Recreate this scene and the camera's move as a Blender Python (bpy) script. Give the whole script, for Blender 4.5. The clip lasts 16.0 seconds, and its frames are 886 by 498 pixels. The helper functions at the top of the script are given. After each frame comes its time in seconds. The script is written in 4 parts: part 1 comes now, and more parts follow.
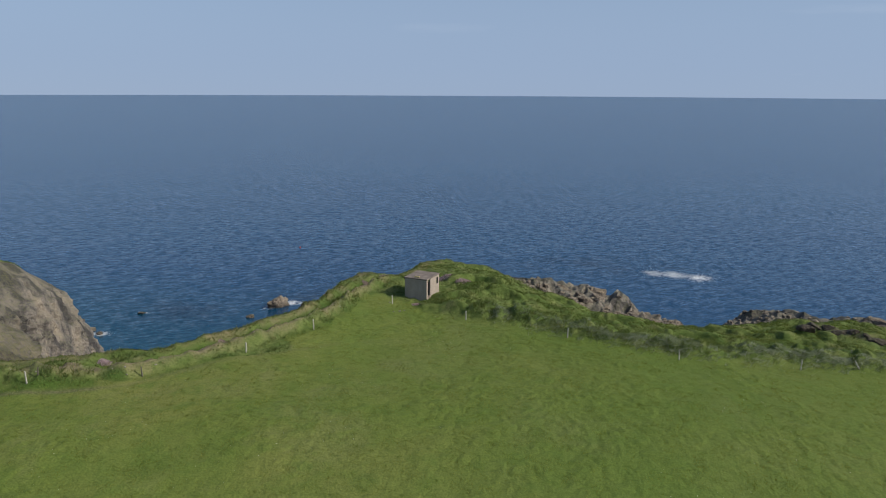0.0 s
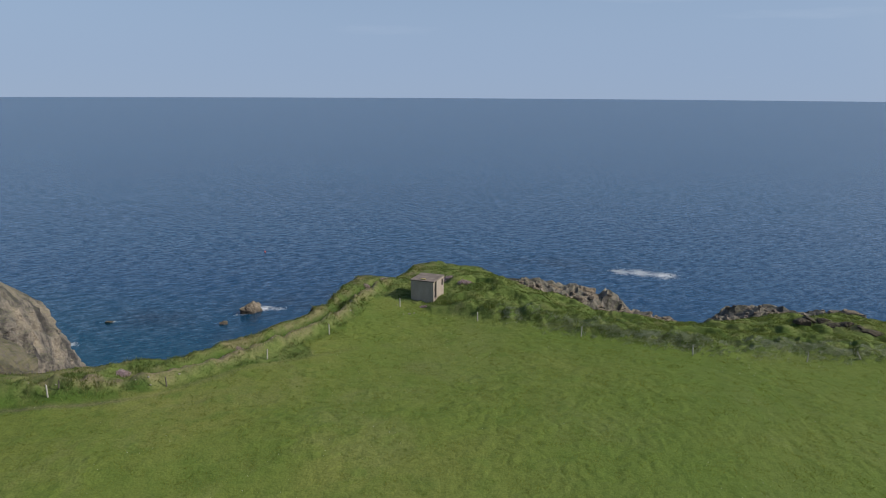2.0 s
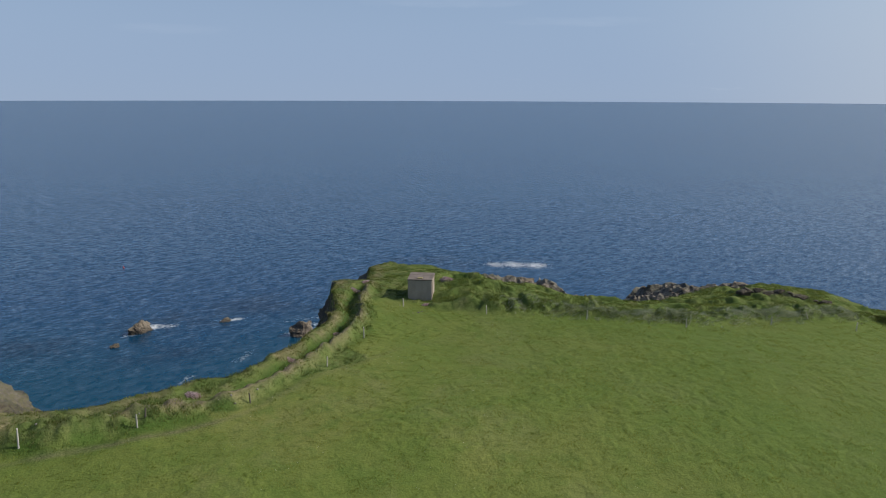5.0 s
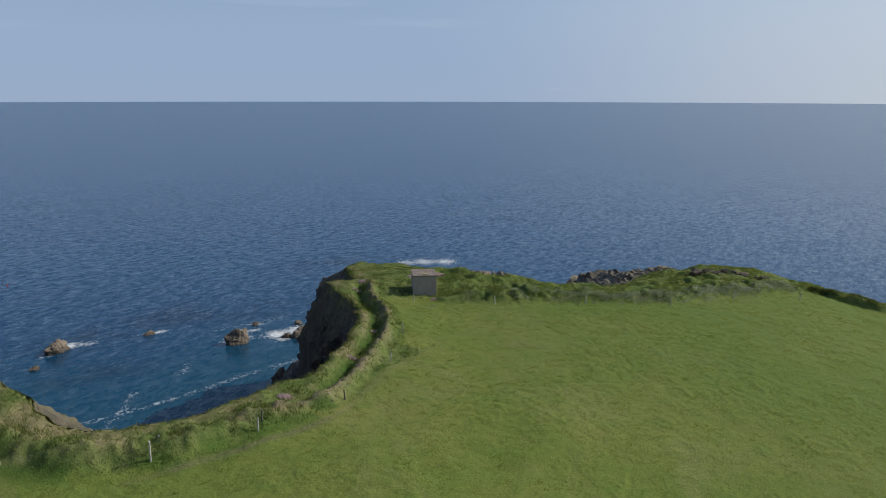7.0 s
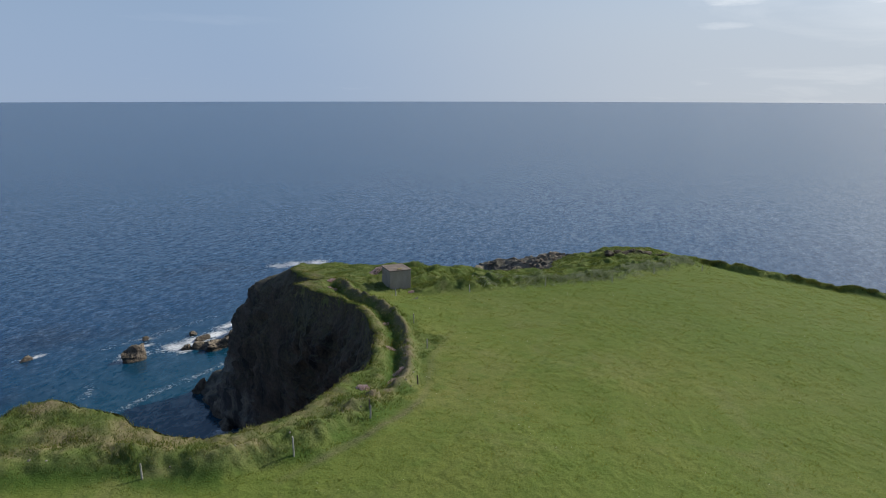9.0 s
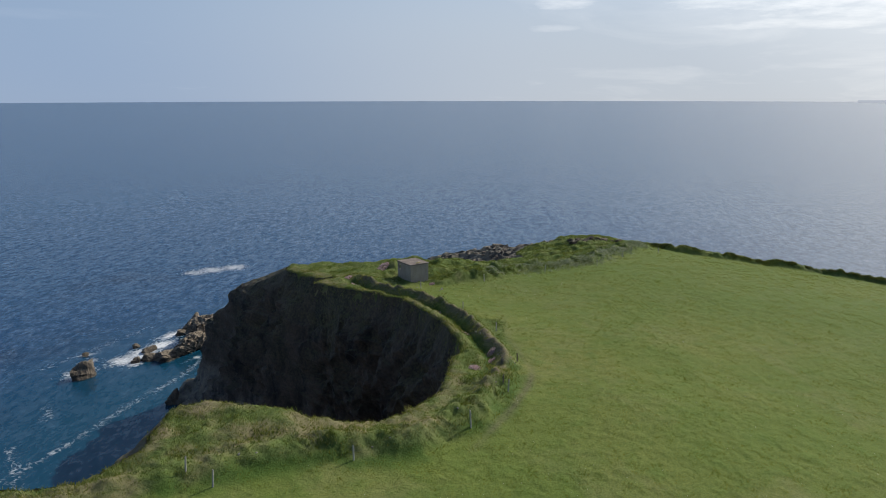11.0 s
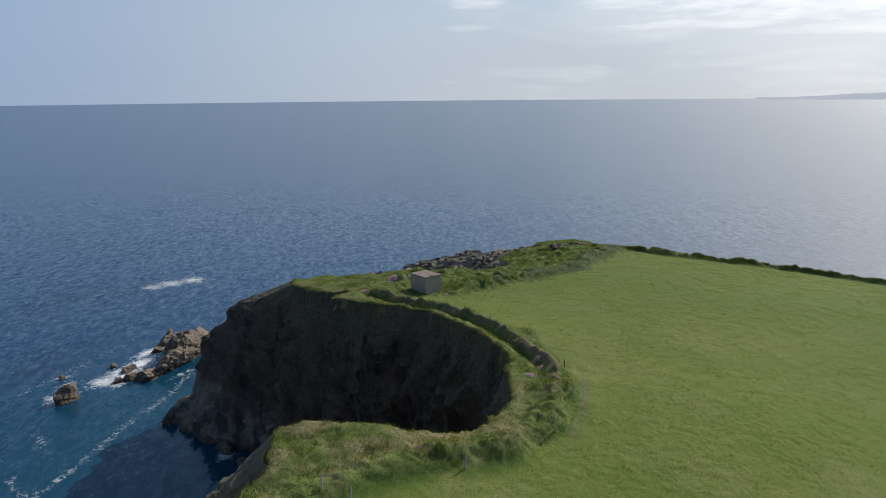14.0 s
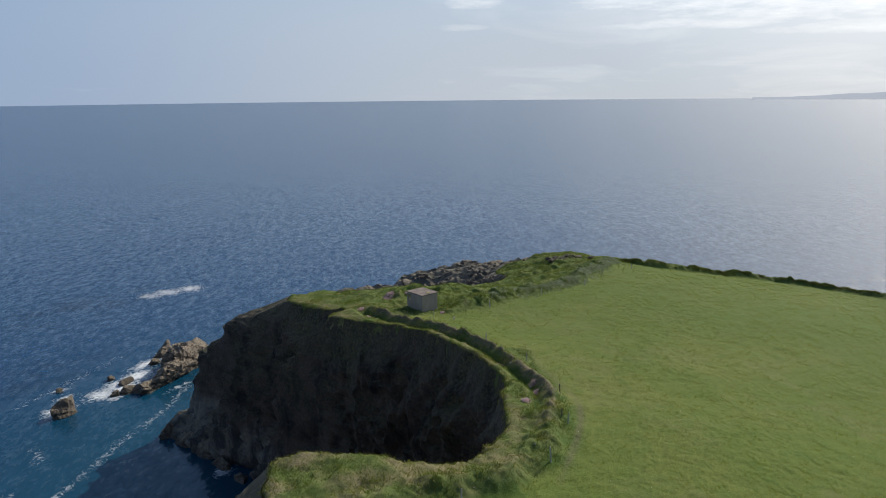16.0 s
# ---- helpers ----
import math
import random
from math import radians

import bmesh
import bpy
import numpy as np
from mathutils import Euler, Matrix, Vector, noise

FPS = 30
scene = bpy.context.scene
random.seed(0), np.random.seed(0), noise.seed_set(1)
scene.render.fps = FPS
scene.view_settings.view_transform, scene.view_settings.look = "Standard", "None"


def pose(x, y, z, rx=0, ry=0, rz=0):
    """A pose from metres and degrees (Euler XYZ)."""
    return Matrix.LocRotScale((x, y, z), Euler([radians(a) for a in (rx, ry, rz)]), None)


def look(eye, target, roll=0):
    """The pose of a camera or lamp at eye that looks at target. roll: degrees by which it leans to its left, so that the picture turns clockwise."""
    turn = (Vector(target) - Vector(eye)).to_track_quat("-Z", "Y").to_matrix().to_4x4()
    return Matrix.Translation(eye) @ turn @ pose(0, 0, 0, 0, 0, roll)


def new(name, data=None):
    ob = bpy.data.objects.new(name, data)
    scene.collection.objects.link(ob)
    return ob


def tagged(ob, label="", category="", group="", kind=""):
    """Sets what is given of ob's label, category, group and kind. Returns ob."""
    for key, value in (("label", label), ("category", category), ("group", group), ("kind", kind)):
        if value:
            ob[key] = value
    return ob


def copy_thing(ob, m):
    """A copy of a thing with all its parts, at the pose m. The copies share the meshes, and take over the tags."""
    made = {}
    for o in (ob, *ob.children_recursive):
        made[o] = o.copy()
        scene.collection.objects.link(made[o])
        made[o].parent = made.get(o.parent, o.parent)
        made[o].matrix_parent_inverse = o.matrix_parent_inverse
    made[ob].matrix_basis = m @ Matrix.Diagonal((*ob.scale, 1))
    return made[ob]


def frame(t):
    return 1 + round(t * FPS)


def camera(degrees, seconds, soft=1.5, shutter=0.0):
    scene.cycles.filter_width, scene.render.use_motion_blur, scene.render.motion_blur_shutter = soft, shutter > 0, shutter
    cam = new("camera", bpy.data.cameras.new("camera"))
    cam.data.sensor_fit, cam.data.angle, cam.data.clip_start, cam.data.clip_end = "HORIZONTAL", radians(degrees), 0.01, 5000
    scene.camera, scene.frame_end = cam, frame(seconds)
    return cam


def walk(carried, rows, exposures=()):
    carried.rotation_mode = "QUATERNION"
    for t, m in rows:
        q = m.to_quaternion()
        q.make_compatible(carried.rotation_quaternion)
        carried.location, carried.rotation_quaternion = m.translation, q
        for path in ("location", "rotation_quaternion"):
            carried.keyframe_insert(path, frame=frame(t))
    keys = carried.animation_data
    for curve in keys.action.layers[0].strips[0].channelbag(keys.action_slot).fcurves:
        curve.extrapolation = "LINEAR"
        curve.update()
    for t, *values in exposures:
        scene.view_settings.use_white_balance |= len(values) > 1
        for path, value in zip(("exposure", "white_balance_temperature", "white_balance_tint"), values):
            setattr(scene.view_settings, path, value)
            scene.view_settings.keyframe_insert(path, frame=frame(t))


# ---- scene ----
SEA = -29.5
cam = camera(62.68, 16.0, soft=1.0)
PATH = [
    (0.0, 0.00, 0.00, 23.00, 77.50, -0.28, 0.00),
    (0.5, -1.05, 0.04, 22.94, 77.54, -0.28, -1.19),
    (1.0, -2.64, 0.08, 22.91, 77.59, -0.29, -1.72),
    (1.5, -4.45, 0.12, 22.92, 77.63, -0.29, -2.16),
    (2.0, -6.92, 0.23, 22.95, 77.68, -0.31, -4.30),
    (2.5, -9.67, 0.35, 22.96, 77.72, -0.32, -6.46),
    (3.0, -13.00, 0.53, 23.00, 77.75, -0.29, -8.84),
    (3.5, -16.44, 0.82, 22.96, 77.79, -0.29, -10.86),
    (4.0, -20.37, 1.18, 22.96, 77.83, -0.25, -13.04),
    (4.5, -24.36, 1.62, 22.96, 77.86, -0.24, -15.47),
    (5.0, -28.81, 2.28, 22.98, 77.90, -0.20, -19.70),
    (7.5, -51.78, 8.38, 23.42, 77.94, -0.10, -35.14),
    (8.0, -56.83, 10.49, 23.56, 77.93, -0.09, -39.67),
    (8.5, -61.54, 12.83, 23.63, 77.93, -0.07, -43.90),
    (9.0, -66.48, 15.69, 23.69, 77.93, -0.05, -47.11),
    (11.5, -87.74, 33.41, 24.22, 77.88, 0.16, -61.57),
    (12.0, -90.72, 36.55, 24.49, 77.87, 0.24, -63.37),
    (12.5, -92.58, 38.34, 24.88, 77.85, 0.31, -63.99),
    (13.0, -93.58, 39.21, 25.39, 77.82, 0.40, -64.63),
    (13.5, -93.69, 39.37, 26.05, 77.82, 0.48, -65.12),
    (14.0, -93.58, 39.31, 26.78, 77.82, 0.51, -65.61),
    (14.5, -93.49, 39.21, 27.41, 77.81, 0.55, -65.79),
    (15.0, -93.44, 39.20, 28.07, 77.80, 0.54, -65.83),
    (15.5, -93.44, 39.21, 28.73, 77.79, 0.54, -65.85),
    (16.0, -93.40, 39.22, 29.43, 77.79, 0.55, -65.84),
]
EXPOSURES = ((0.0, 0.0), (16.0, 0.0))
walk(cam, [(t, pose(*row)) for t, *row in PATH], EXPOSURES)

# ---------------------------------------------------------------- light
CLOUD, CLOUD_AT, CLOUD_LIGHT = (0.68, 0.90, 0.35), (3.1, 1.7, 0), (2.9, 2.6, 2.2)      # cloud: from, to, amount
CLOUDS = [(90, 7.0, 13, 2.6, 1.0), (79, 6.4, 5, 0.7, 0.9), (84, 4.6, 8, 0.5, 0.7), (97, 4.0, 9, 0.5, 0.6), (68.0, 6.6, 2.6, 0.7, 0.8), (67.5, 4.7, 2.0, 0.3, 0.45), (60, 8.0, 3, 0.5, 0.5),
          (77, 8.2, 4, 0.7, 0.8), (-9, 7.4, 10, 0.6, 0.30), (0, 4.4, 5, 0.4, 0.06), (30, 5.2, 6, 0.4, 0.08), (20, 6.6, 7, 0.4, 0.08), (112, 6, 14, 3.0, 0.8), (130, 9, 14, 3, 0.5)]
HAZE_AWAY, HAZE_SUN = (3.0, 4.0, 5.8), (5.2, 5.7, 6.5)
AUREOLE = (12.5, 12.3, 12.0)
SKY_STRENGTH, SUN_STRENGTH = 0.10, 3.7
WATER = ((0.0045, 0.040, 0.102), (0.0055, 0.046, 0.110), (0.003, 0.052, 0.078))
WATER_ROUGH, WATER_GLOSS = 0.24, 0.85
WAVES = [(0.05, 2, 0.04, 1.4), (0.42, 4, 0.38, 1.5), (1.3, 3, 0.36, 1.4)]
FAR_HAZE_GLOW = (0.44, 0.48, 0.55)
HUT_AT, HUT_TURN, HUT_SIZE = (-4.38, 82.7, -0.84), -24.7, (2.85, 3.39, 2.0)
SUN_BEARING, SUN_ELEVATION = 106.0, 36.0      # clockwise from +y, degrees
sun_way = Vector((math.sin(radians(SUN_BEARING)) * math.cos(radians(SUN_ELEVATION)),
                  math.cos(radians(SUN_BEARING)) * math.cos(radians(SUN_ELEVATION)), math.sin(radians(SUN_ELEVATION))))
sun_lamp = bpy.data.lights.new("sun", "SUN")
sun_lamp.energy, sun_lamp.angle, sun_lamp.color = SUN_STRENGTH, radians(0.6), (1.0, 0.93, 0.82)
sun = new("sun", sun_lamp)
sun.matrix_world = look(sun_way * 300, (0, 0, 0))


def make_world():
    world = bpy.data.worlds.new("sky")
    scene.world = world
    world.use_nodes = True
    nt = world.node_tree
    nt.nodes.clear()
    N, L = nt.nodes.new, nt.links.new
    sky = N("ShaderNodeTexSky")
    sky.sky_type, sky.sun_disc = "NISHITA", False
    sky.sun_elevation, sky.sun_rotation = radians(SUN_ELEVATION), radians(SUN_BEARING)
    sky.air_density, sky.dust_density, sky.ozone_density = 1.0, 0.4, 2.5
    co = N("ShaderNodeTexCoord")
    raised = N("ShaderNodeVectorMath"); raised.operation = "ADD"; raised.inputs[1].default_value = (0, 0, 0.035)
    L(co.outputs["Generated"], raised.inputs[0]); L(raised.outputs[0], sky.inputs[0])
    sep = N("ShaderNodeSeparateXYZ")
    L(co.outputs["Generated"], sep.inputs[0])
    # pale sea haze low over the horizon, brighter under the sun
    side = N("ShaderNodeVectorMath"); side.operation = "DOT_PRODUCT"
    side.inputs[1].default_value = sun_way
    L(co.outputs["Generated"], side.inputs[0])
    sunny = N("ShaderNodeMapRange"); sunny.interpolation_type = "SMOOTHSTEP"
    sunny.inputs["From Min"].default_value, sunny.inputs["From Max"].default_value = 0.22, 0.76
    L(side.outputs["Value"], sunny.inputs["Value"])
    tone = N("ShaderNodeMix"); tone.data_type = "RGBA"
    tone.inputs[6].default_value, tone.inputs[7].default_value = (*HAZE_AWAY, 1), (*HAZE_SUN, 1)
    L(sunny.outputs[0], tone.inputs[0])
    low = N("ShaderNodeMapRange"); low.interpolation_type = "SMOOTHSTEP"
    low.inputs["From Min"].default_value, low.inputs["From Max"].default_value = 0.34, 0.02
    low.inputs["To Max"].default_value = 0.92
    L(sep.outputs["Z"], low.inputs["Value"])
    glow = N("ShaderNodeMapRange"); glow.interpolation_type = "SMOOTHSTEP"
    glow.inputs["From Min"].default_value, glow.inputs["From Max"].default_value = 0.72, 1.0
    L(side.outputs["Value"], glow.inputs["Value"])
    veil = N("ShaderNodeMath"); veil.operation = "MAXIMUM"
    L(low.outputs[0], veil.inputs[0]); L(glow.outputs[0], veil.inputs[1])
    warm = N("ShaderNodeMix"); warm.data_type = "RGBA"
    warm.inputs[7].default_value = (*AUREOLE, 1)
    L(glow.outputs[0], warm.inputs[0]); L(tone.outputs[2], warm.inputs[6])
    hazy = N("ShaderNodeMix"); hazy.data_type = "RGBA"
    L(veil.outputs[0], hazy.inputs[0]); L(sky.outputs[0], hazy.inputs[6]); L(warm.outputs[2], hazy.inputs[7])
    # thin high cloud: streaks flattened towards the horizon, denser on the sun's side
    lift = N("ShaderNodeMath"); lift.operation = "ADD"; lift.inputs[1].default_value = 0.12
    L(sep.outputs["Z"], lift.inputs[0])
    flat = N("ShaderNodeVectorMath"); flat.operation = "DIVIDE"
    L(co.outputs["Generated"], flat.inputs[0])
    comb = N("ShaderNodeCombineXYZ")
    L(lift.outputs[0], comb.inputs[0]); L(lift.outputs[0], comb.inputs[1]); comb.inputs[2].default_value = 1
    L(comb.outputs[0], flat.inputs[1])
    mp = N("ShaderNodeMapping"); mp.inputs["Scale"].default_value = (0.8, 0.8, 0.0); mp.inputs["Location"].default_value = CLOUD_AT
    L(flat.outputs[0], mp.inputs[0])
    no = N("ShaderNodeTexNoise"); no.inputs["Scale"].default_value = 1.0; no.inputs["Detail"].default_value = 9; no.inputs["Roughness"].default_value = 0.58; no.inputs["Distortion"].default_value = 0.5
    L(mp.outputs[0], no.inputs["Vector"])
    more = N("ShaderNodeMapRange"); more.interpolation_type = "SMOOTHSTEP"
    more.inputs["From Min"].default_value, more.inputs["From Max"].default_value, more.inputs["To Max"].default_value = 0.38, 0.85, 0.20
    L(side.outputs["Value"], more.inputs["Value"])
    dense = N("ShaderNodeMath"); dense.operation = "ADD"
    L(no.outputs["Fac"], dense.inputs[0]); L(more.outputs[0], dense.inputs[1])
    ramp = N("ShaderNodeValToRGB"); ramp.color_ramp.elements[0].position = CLOUD[0]; ramp.color_ramp.elements[1].position = CLOUD[1]
    L(dense.outputs[0], ramp.inputs[0])
    amt = N("ShaderNodeMath"); amt.operation = "MULTIPLY"; amt.inputs[1].default_value = CLOUD[2]
    L(ramp.outputs[0], amt.inputs[0])
    # single clouds: bearing, height over the horizon and half extents in degrees, and how thick
    sepd = N("ShaderNodeSeparateXYZ"); L(co.outputs["Generated"], sepd.inputs[0])

    def calc(op, a, b=None, clamp=False):
        n = N("ShaderNodeMath"); n.operation, n.use_clamp = op, clamp
        for socket, value in zip(n.inputs, (a, b)):
            if isinstance(value, (int, float)):
                socket.default_value = value
            elif value is not None:
                L(value, socket)
        return n.outputs[0]

    bearing = calc("MULTIPLY", calc("ARCTAN2", sepd.outputs["X"], sepd.outputs["Y"]), 57.2958)
    height = calc("MULTIPLY", sepd.outputs["Z"], 57.2958)
    wisp = N("ShaderNodeTexNoise"); wisp.inputs["Scale"].default_value = 1.0; wisp.inputs["Detail"].default_value = 7; wisp.inputs["Roughness"].default_value = 0.62
    spread = N("ShaderNodeCombineXYZ"); L(calc("MULTIPLY", bearing, 0.30), spread.inputs[0]); L(calc("MULTIPLY", height, 1.5), spread.inputs[1])
    L(spread.outputs[0], wisp.inputs["Vector"])
    ragged_edge = calc("MULTIPLY", calc("SUBTRACT", wisp.outputs["Fac"], 0.5), 3.2)
    total = amt.outputs[0]
    for at, up, half, deep, thick in CLOUDS:
        u = calc("POWER", calc("ABSOLUTE", calc("DIVIDE", calc("SUBTRACT", bearing, at), half)), 2)
        v = calc("POWER", calc("ABSOLUTE", calc("DIVIDE", calc("SUBTRACT", height, up), deep)), 2)
        body = calc("SUBTRACT", calc("SUBTRACT", 1.0, u), v)
        body = calc("MULTIPLY", calc("MULTIPLY", calc("ADD", body, ragged_edge), 0.8, True), thick)
        total = calc("MAXIMUM", total, body)
    gain = N("ShaderNodeVectorMath"); gain.operation = "MULTIPLY_ADD"
    gain.inputs[1].default_value = (1.0, 1.0, 1.0); gain.inputs[2].default_value = CLOUD_LIGHT
    L(hazy.outputs[2], gain.inputs[0])
    mix = N("ShaderNodeMix"); mix.data_type = "RGBA"
    L(total, mix.inputs[0]); L(hazy.outputs[2], mix.inputs[6]); L(gain.outputs[0], mix.inputs[7])
    bg = N("ShaderNodeBackground"); bg.inputs["Strength"].default_value = SKY_STRENGTH
    out = N("ShaderNodeOutputWorld")
    L(mix.outputs[2], bg.inputs[0]); L(bg.outputs[0], out.inputs[0])


make_world()


# ---------------------------------------------------------------- noise on arrays
def lattice(ix, iy, iz, seed):
    h = (ix.astype(np.int64) * 73856093) ^ (iy.astype(np.int64) * 19349663) ^ (iz.astype(np.int64) * 83492791) ^ (seed * 2654435761)
    h = (h ^ (h >> 13)) * 1274126177 & 0x7FFFFFFF
    h = (h ^ (h >> 16)) * 1911520717 & 0x7FFFFFFF
    return (h ^ (h >> 11)) % 65536 / 32767.5 - 1.0


def vnoise(x, y, z=None, seed=1):
    z = np.zeros_like(x) if z is None else z
    fx, fy, fz = np.floor(x), np.floor(y), np.floor(z)
    u, v, w = x - fx, y - fy, z - fz
    u, v, w = u * u * (3 - 2 * u), v * v * (3 - 2 * v), w * w * (3 - 2 * w)
    out = 0
    for dx in (0, 1):
        for dy in (0, 1):
            for dz in (0, 1):
                out = out + lattice(fx + dx, fy + dy, fz + dz, seed) * (u if dx else 1 - u) * (v if dy else 1 - v) * (w if dz else 1 - w)
    return out


def fractal(x, y, z=None, seed=1, octaves=4, gain=0.5):
    total, amp = 0, 1.0
    for k in range(octaves):
        f = 2.03 ** k
        total = total + amp * vnoise(x * f, y * f, None if z is None else z * f, seed + 17 * k)
        amp *= gain
    return total


def ridged(x, y, z=None, seed=1, octaves=4, gain=0.5):
    total, amp = 0, 1.0
    for k in range(octaves):
        f = 2.1 ** k
        total = total + amp * (1 - 2 * np.abs(vnoise(x * f, y * f, None if z is None else z * f, seed + 31 * k)))
        amp *= gain
    return total


def smooth(a, b, x):
    t = np.clip((x - a) / (b - a), 0, 1)
    return t * t * (3 - 2 * t)


def spline(points, step):
    """A smooth line through the points (any number of columns), about step metres from place to place."""
    p = np.array(points, float)
    p = np.vstack([2 * p[0] - p[1], p, 2 * p[-1] - p[-2]])
    out = []
    for i in range(1, len(p) - 2):
        a, b, c, d = p[i - 1], p[i], p[i + 1], p[i + 2]
        n = max(1, int(np.linalg.norm((c - b)[:2]) / step))
        t = (np.arange(n) / n)[:, None]
        out.append(0.5 * (2 * b + (c - a) * t + (2 * a - 5 * b + 4 * c - d) * t ** 2 + (3 * b - a - 3 * c + d) * t ** 3))
    out.append(p[-2][None])
    return np.vstack(out)


def line_distance(x, y, line):
    """Signed distance to a line (left of its way: positive) and how far along it, in its places."""
    x, y = np.asarray(x, float).ravel(), np.asarray(y, float).ravel()
    best, sign, where = np.full(x.shape, 1e9), np.ones(x.shape), np.zeros(x.shape)
    for i in range(len(line) - 1):
        a, b = line[i, :2], line[i + 1, :2]
        e = b - a
        t = np.clip(((x - a[0]) * e[0] + (y - a[1]) * e[1]) / (e @ e), 0, 1)
        dx, dy = x - a[0] - t * e[0], y - a[1] - t * e[1]
        d = np.hypot(dx, dy)
        near = d < best
        best[near], where[near] = d[near], (i + t)[near]
        sign[near] = np.where(e[0] * dy - e[1] * dx > 0, 1.0, -1.0)[near]
    return best * sign, where


# ---------------------------------------------------------------- plan of the coast
# the edge of the cliff: x, y, height, and how far out the foot of the cliff stands
RIM_WEST = [(-190, 134, -7, 10), (-110, 130, -7, 10), (-84, 122, -6, 11), (-72, 117, -6.4, 12), (-66, 111, -5.4, 14), (-64, 105, -2.6, 13), (-65, 96.5, -.9, 14),
            (-65.6, 86, -.6, 12.5), (-64.8, 77, .2, 7), (-60.8, 71.3, .4, 6), (-56.4, 70.8, .5, 6), (-53.5, 72.3, .5, 8), (-50.6, 73.8, .75, 6), (-49.1, 73.0, .95, 5),
            (-48.2, 71, 1.15, 4.5), (-46.8, 66.3, 1.2, 6), (-45.3, 62.2, .6, 4.5), (-43, 59.9, .1, 4), (-39.5, 59.2, 0, 4), (-36.5, 59.0, -.1, 4),
            (-33.5, 59.7, -.1, 4), (-29, 61.8, -.2, 4), (-25.3, 63.2, -.2, 4), (-21.6, 66.2, -.15, 4), (-18.9, 69.8, -.15, 4.5), (-16.0, 74.0, -.15, 3.6), (-13.9, 79.3, -.2, 2.4), (-12.8, 85.3, -.45, 1.8)]
RIM_EAST = [(-12.0, 91.0, -1.0, -13.4, 92), (-11.0, 94.0, -1.3, -13.0, 108), (-9.0, 94.5, -1.4, -11.2, 106.5), (-6.3, 94.2, -1.7, -10.2, 104), (-5.8, 97.0, -2.2, -10.2, 104.5), (-5.5, 99.8, -2.4, -10.2, 106), (-4.5, 102.6, -2.5, -9.2, 111),
            (-2.8, 107.0, -2.7, -8, 118), (0.5, 109.3, -3.2, -7, 133), (4.5, 108.8, -3.5, -3, 137), (8, 106.3, -4.2, 9, 131), (11.2, 100.3, -4.0, 20, 122), (13.2, 95.8, -4.4, 27, 115),
            (16.0, 90.5, -4.5, 32, 107), (20.4, 86.8, -4.7, 34, 100), (27.0, 83.6, -4.9, 35, 92), (33.5, 83, -5, 37, 92), (38.5, 87, -6.2, 44, 112), (42.5, 87.5, -5.8, 55, 121), (46, 83.2, -4.2, 66, 113),
            (49, 82.3, -4.2, 71, 105), (51.5, 80, -4.2, 73, 98), (54, 77.4, -4.3, 74, 90), (57, 72, -5.2, 72, 80)]
RIM_FAR = [(60, 66, -6.2, 12), (60.5, 58, -6.6, 10), (63.5, 50, -7.6, 10), (68, 42, -8.7, 10), (70, 32, -9.8, 10), (68, 22, -10.4, 10), (63, 8, -10.8, 10), (60, -20, -11, 10), (70, -80, -12, 10), (80, -200, -12, 10)]


def with_feet(rows):
    """Rim rows with the foot's distance turned into the foot's place, square to the edge."""
    p = np.array([r[:2] for r in rows], float)
    way = np.gradient(p, axis=0)
    way /= np.linalg.norm(way, axis=1)[:, None]
    return [(*r[:3], r[0] - r[3] * w[1], r[1] + r[3] * w[0]) for r, w in zip(rows, way)]


RIM_ROWS = with_feet(RIM_WEST) + RIM_EAST + with_feet(RIM_FAR)


def ragged(line):
    """The edge, eaten back unevenly."""
    a = line.copy()
    for axis, seed in ((0, 61), (1, 67)):
        a[:, axis] += 0.42 * fractal(line[:, 0] * 0.33, line[:, 1] * 0.33, None, seed, 3)
    return a


EDGE = ragged(spline(RIM_ROWS, 0.42))
RIM = EDGE[::3]
# heights of the ground away from the edge
LEVELS = [(6.5, 91, -1.4), (10.5, 88, -1.7), (14.5, 83.5, -2.3), (20, 80, -3.0), (3, 96, -1.9), (-12.8, 70.1, -1.0), (-25, 57, -.95), (-40, 54, -.7), (-48.7, 58, -.3), (-5, 81, -1.5), (2.6, 75, -1.7), (12.8, 70.4, -2.0), (22.8, 66, -2.5),
          (34.3, 65.4, -3.4), (43.4, 61.8, -3.9), (-2.5, 84.5, -1.3), (45, 79, -3.4), (52.8, 73.4, -4.0), (42, 75, -3.3), (-6.7, 92.3, -.7), (0, 98, -2.3),
          (55, 54.5, -6.1), (63.6, 41, -8.6), (-56, 64, -.1), (-12, 48, -1.1), (11, 45, -2.3), (34, 58, -3.2), (-28, 46, -.7), (-40, 40, -1.2),
          (-15, 34, -2.5), (20, 30, -4.4), (45, 35, -6.4), (-75, 60, 0), (-90, 30, -1.6), (-40, 5, -5), (10, 0, -8), (65, 15, -10)]
FAR_LEVELS = [(-150, 90, -2), (-150, 0, -5), (-60, -60, -9), (40, -80, -12), (-180, -150, -10), (60, -180, -12)]


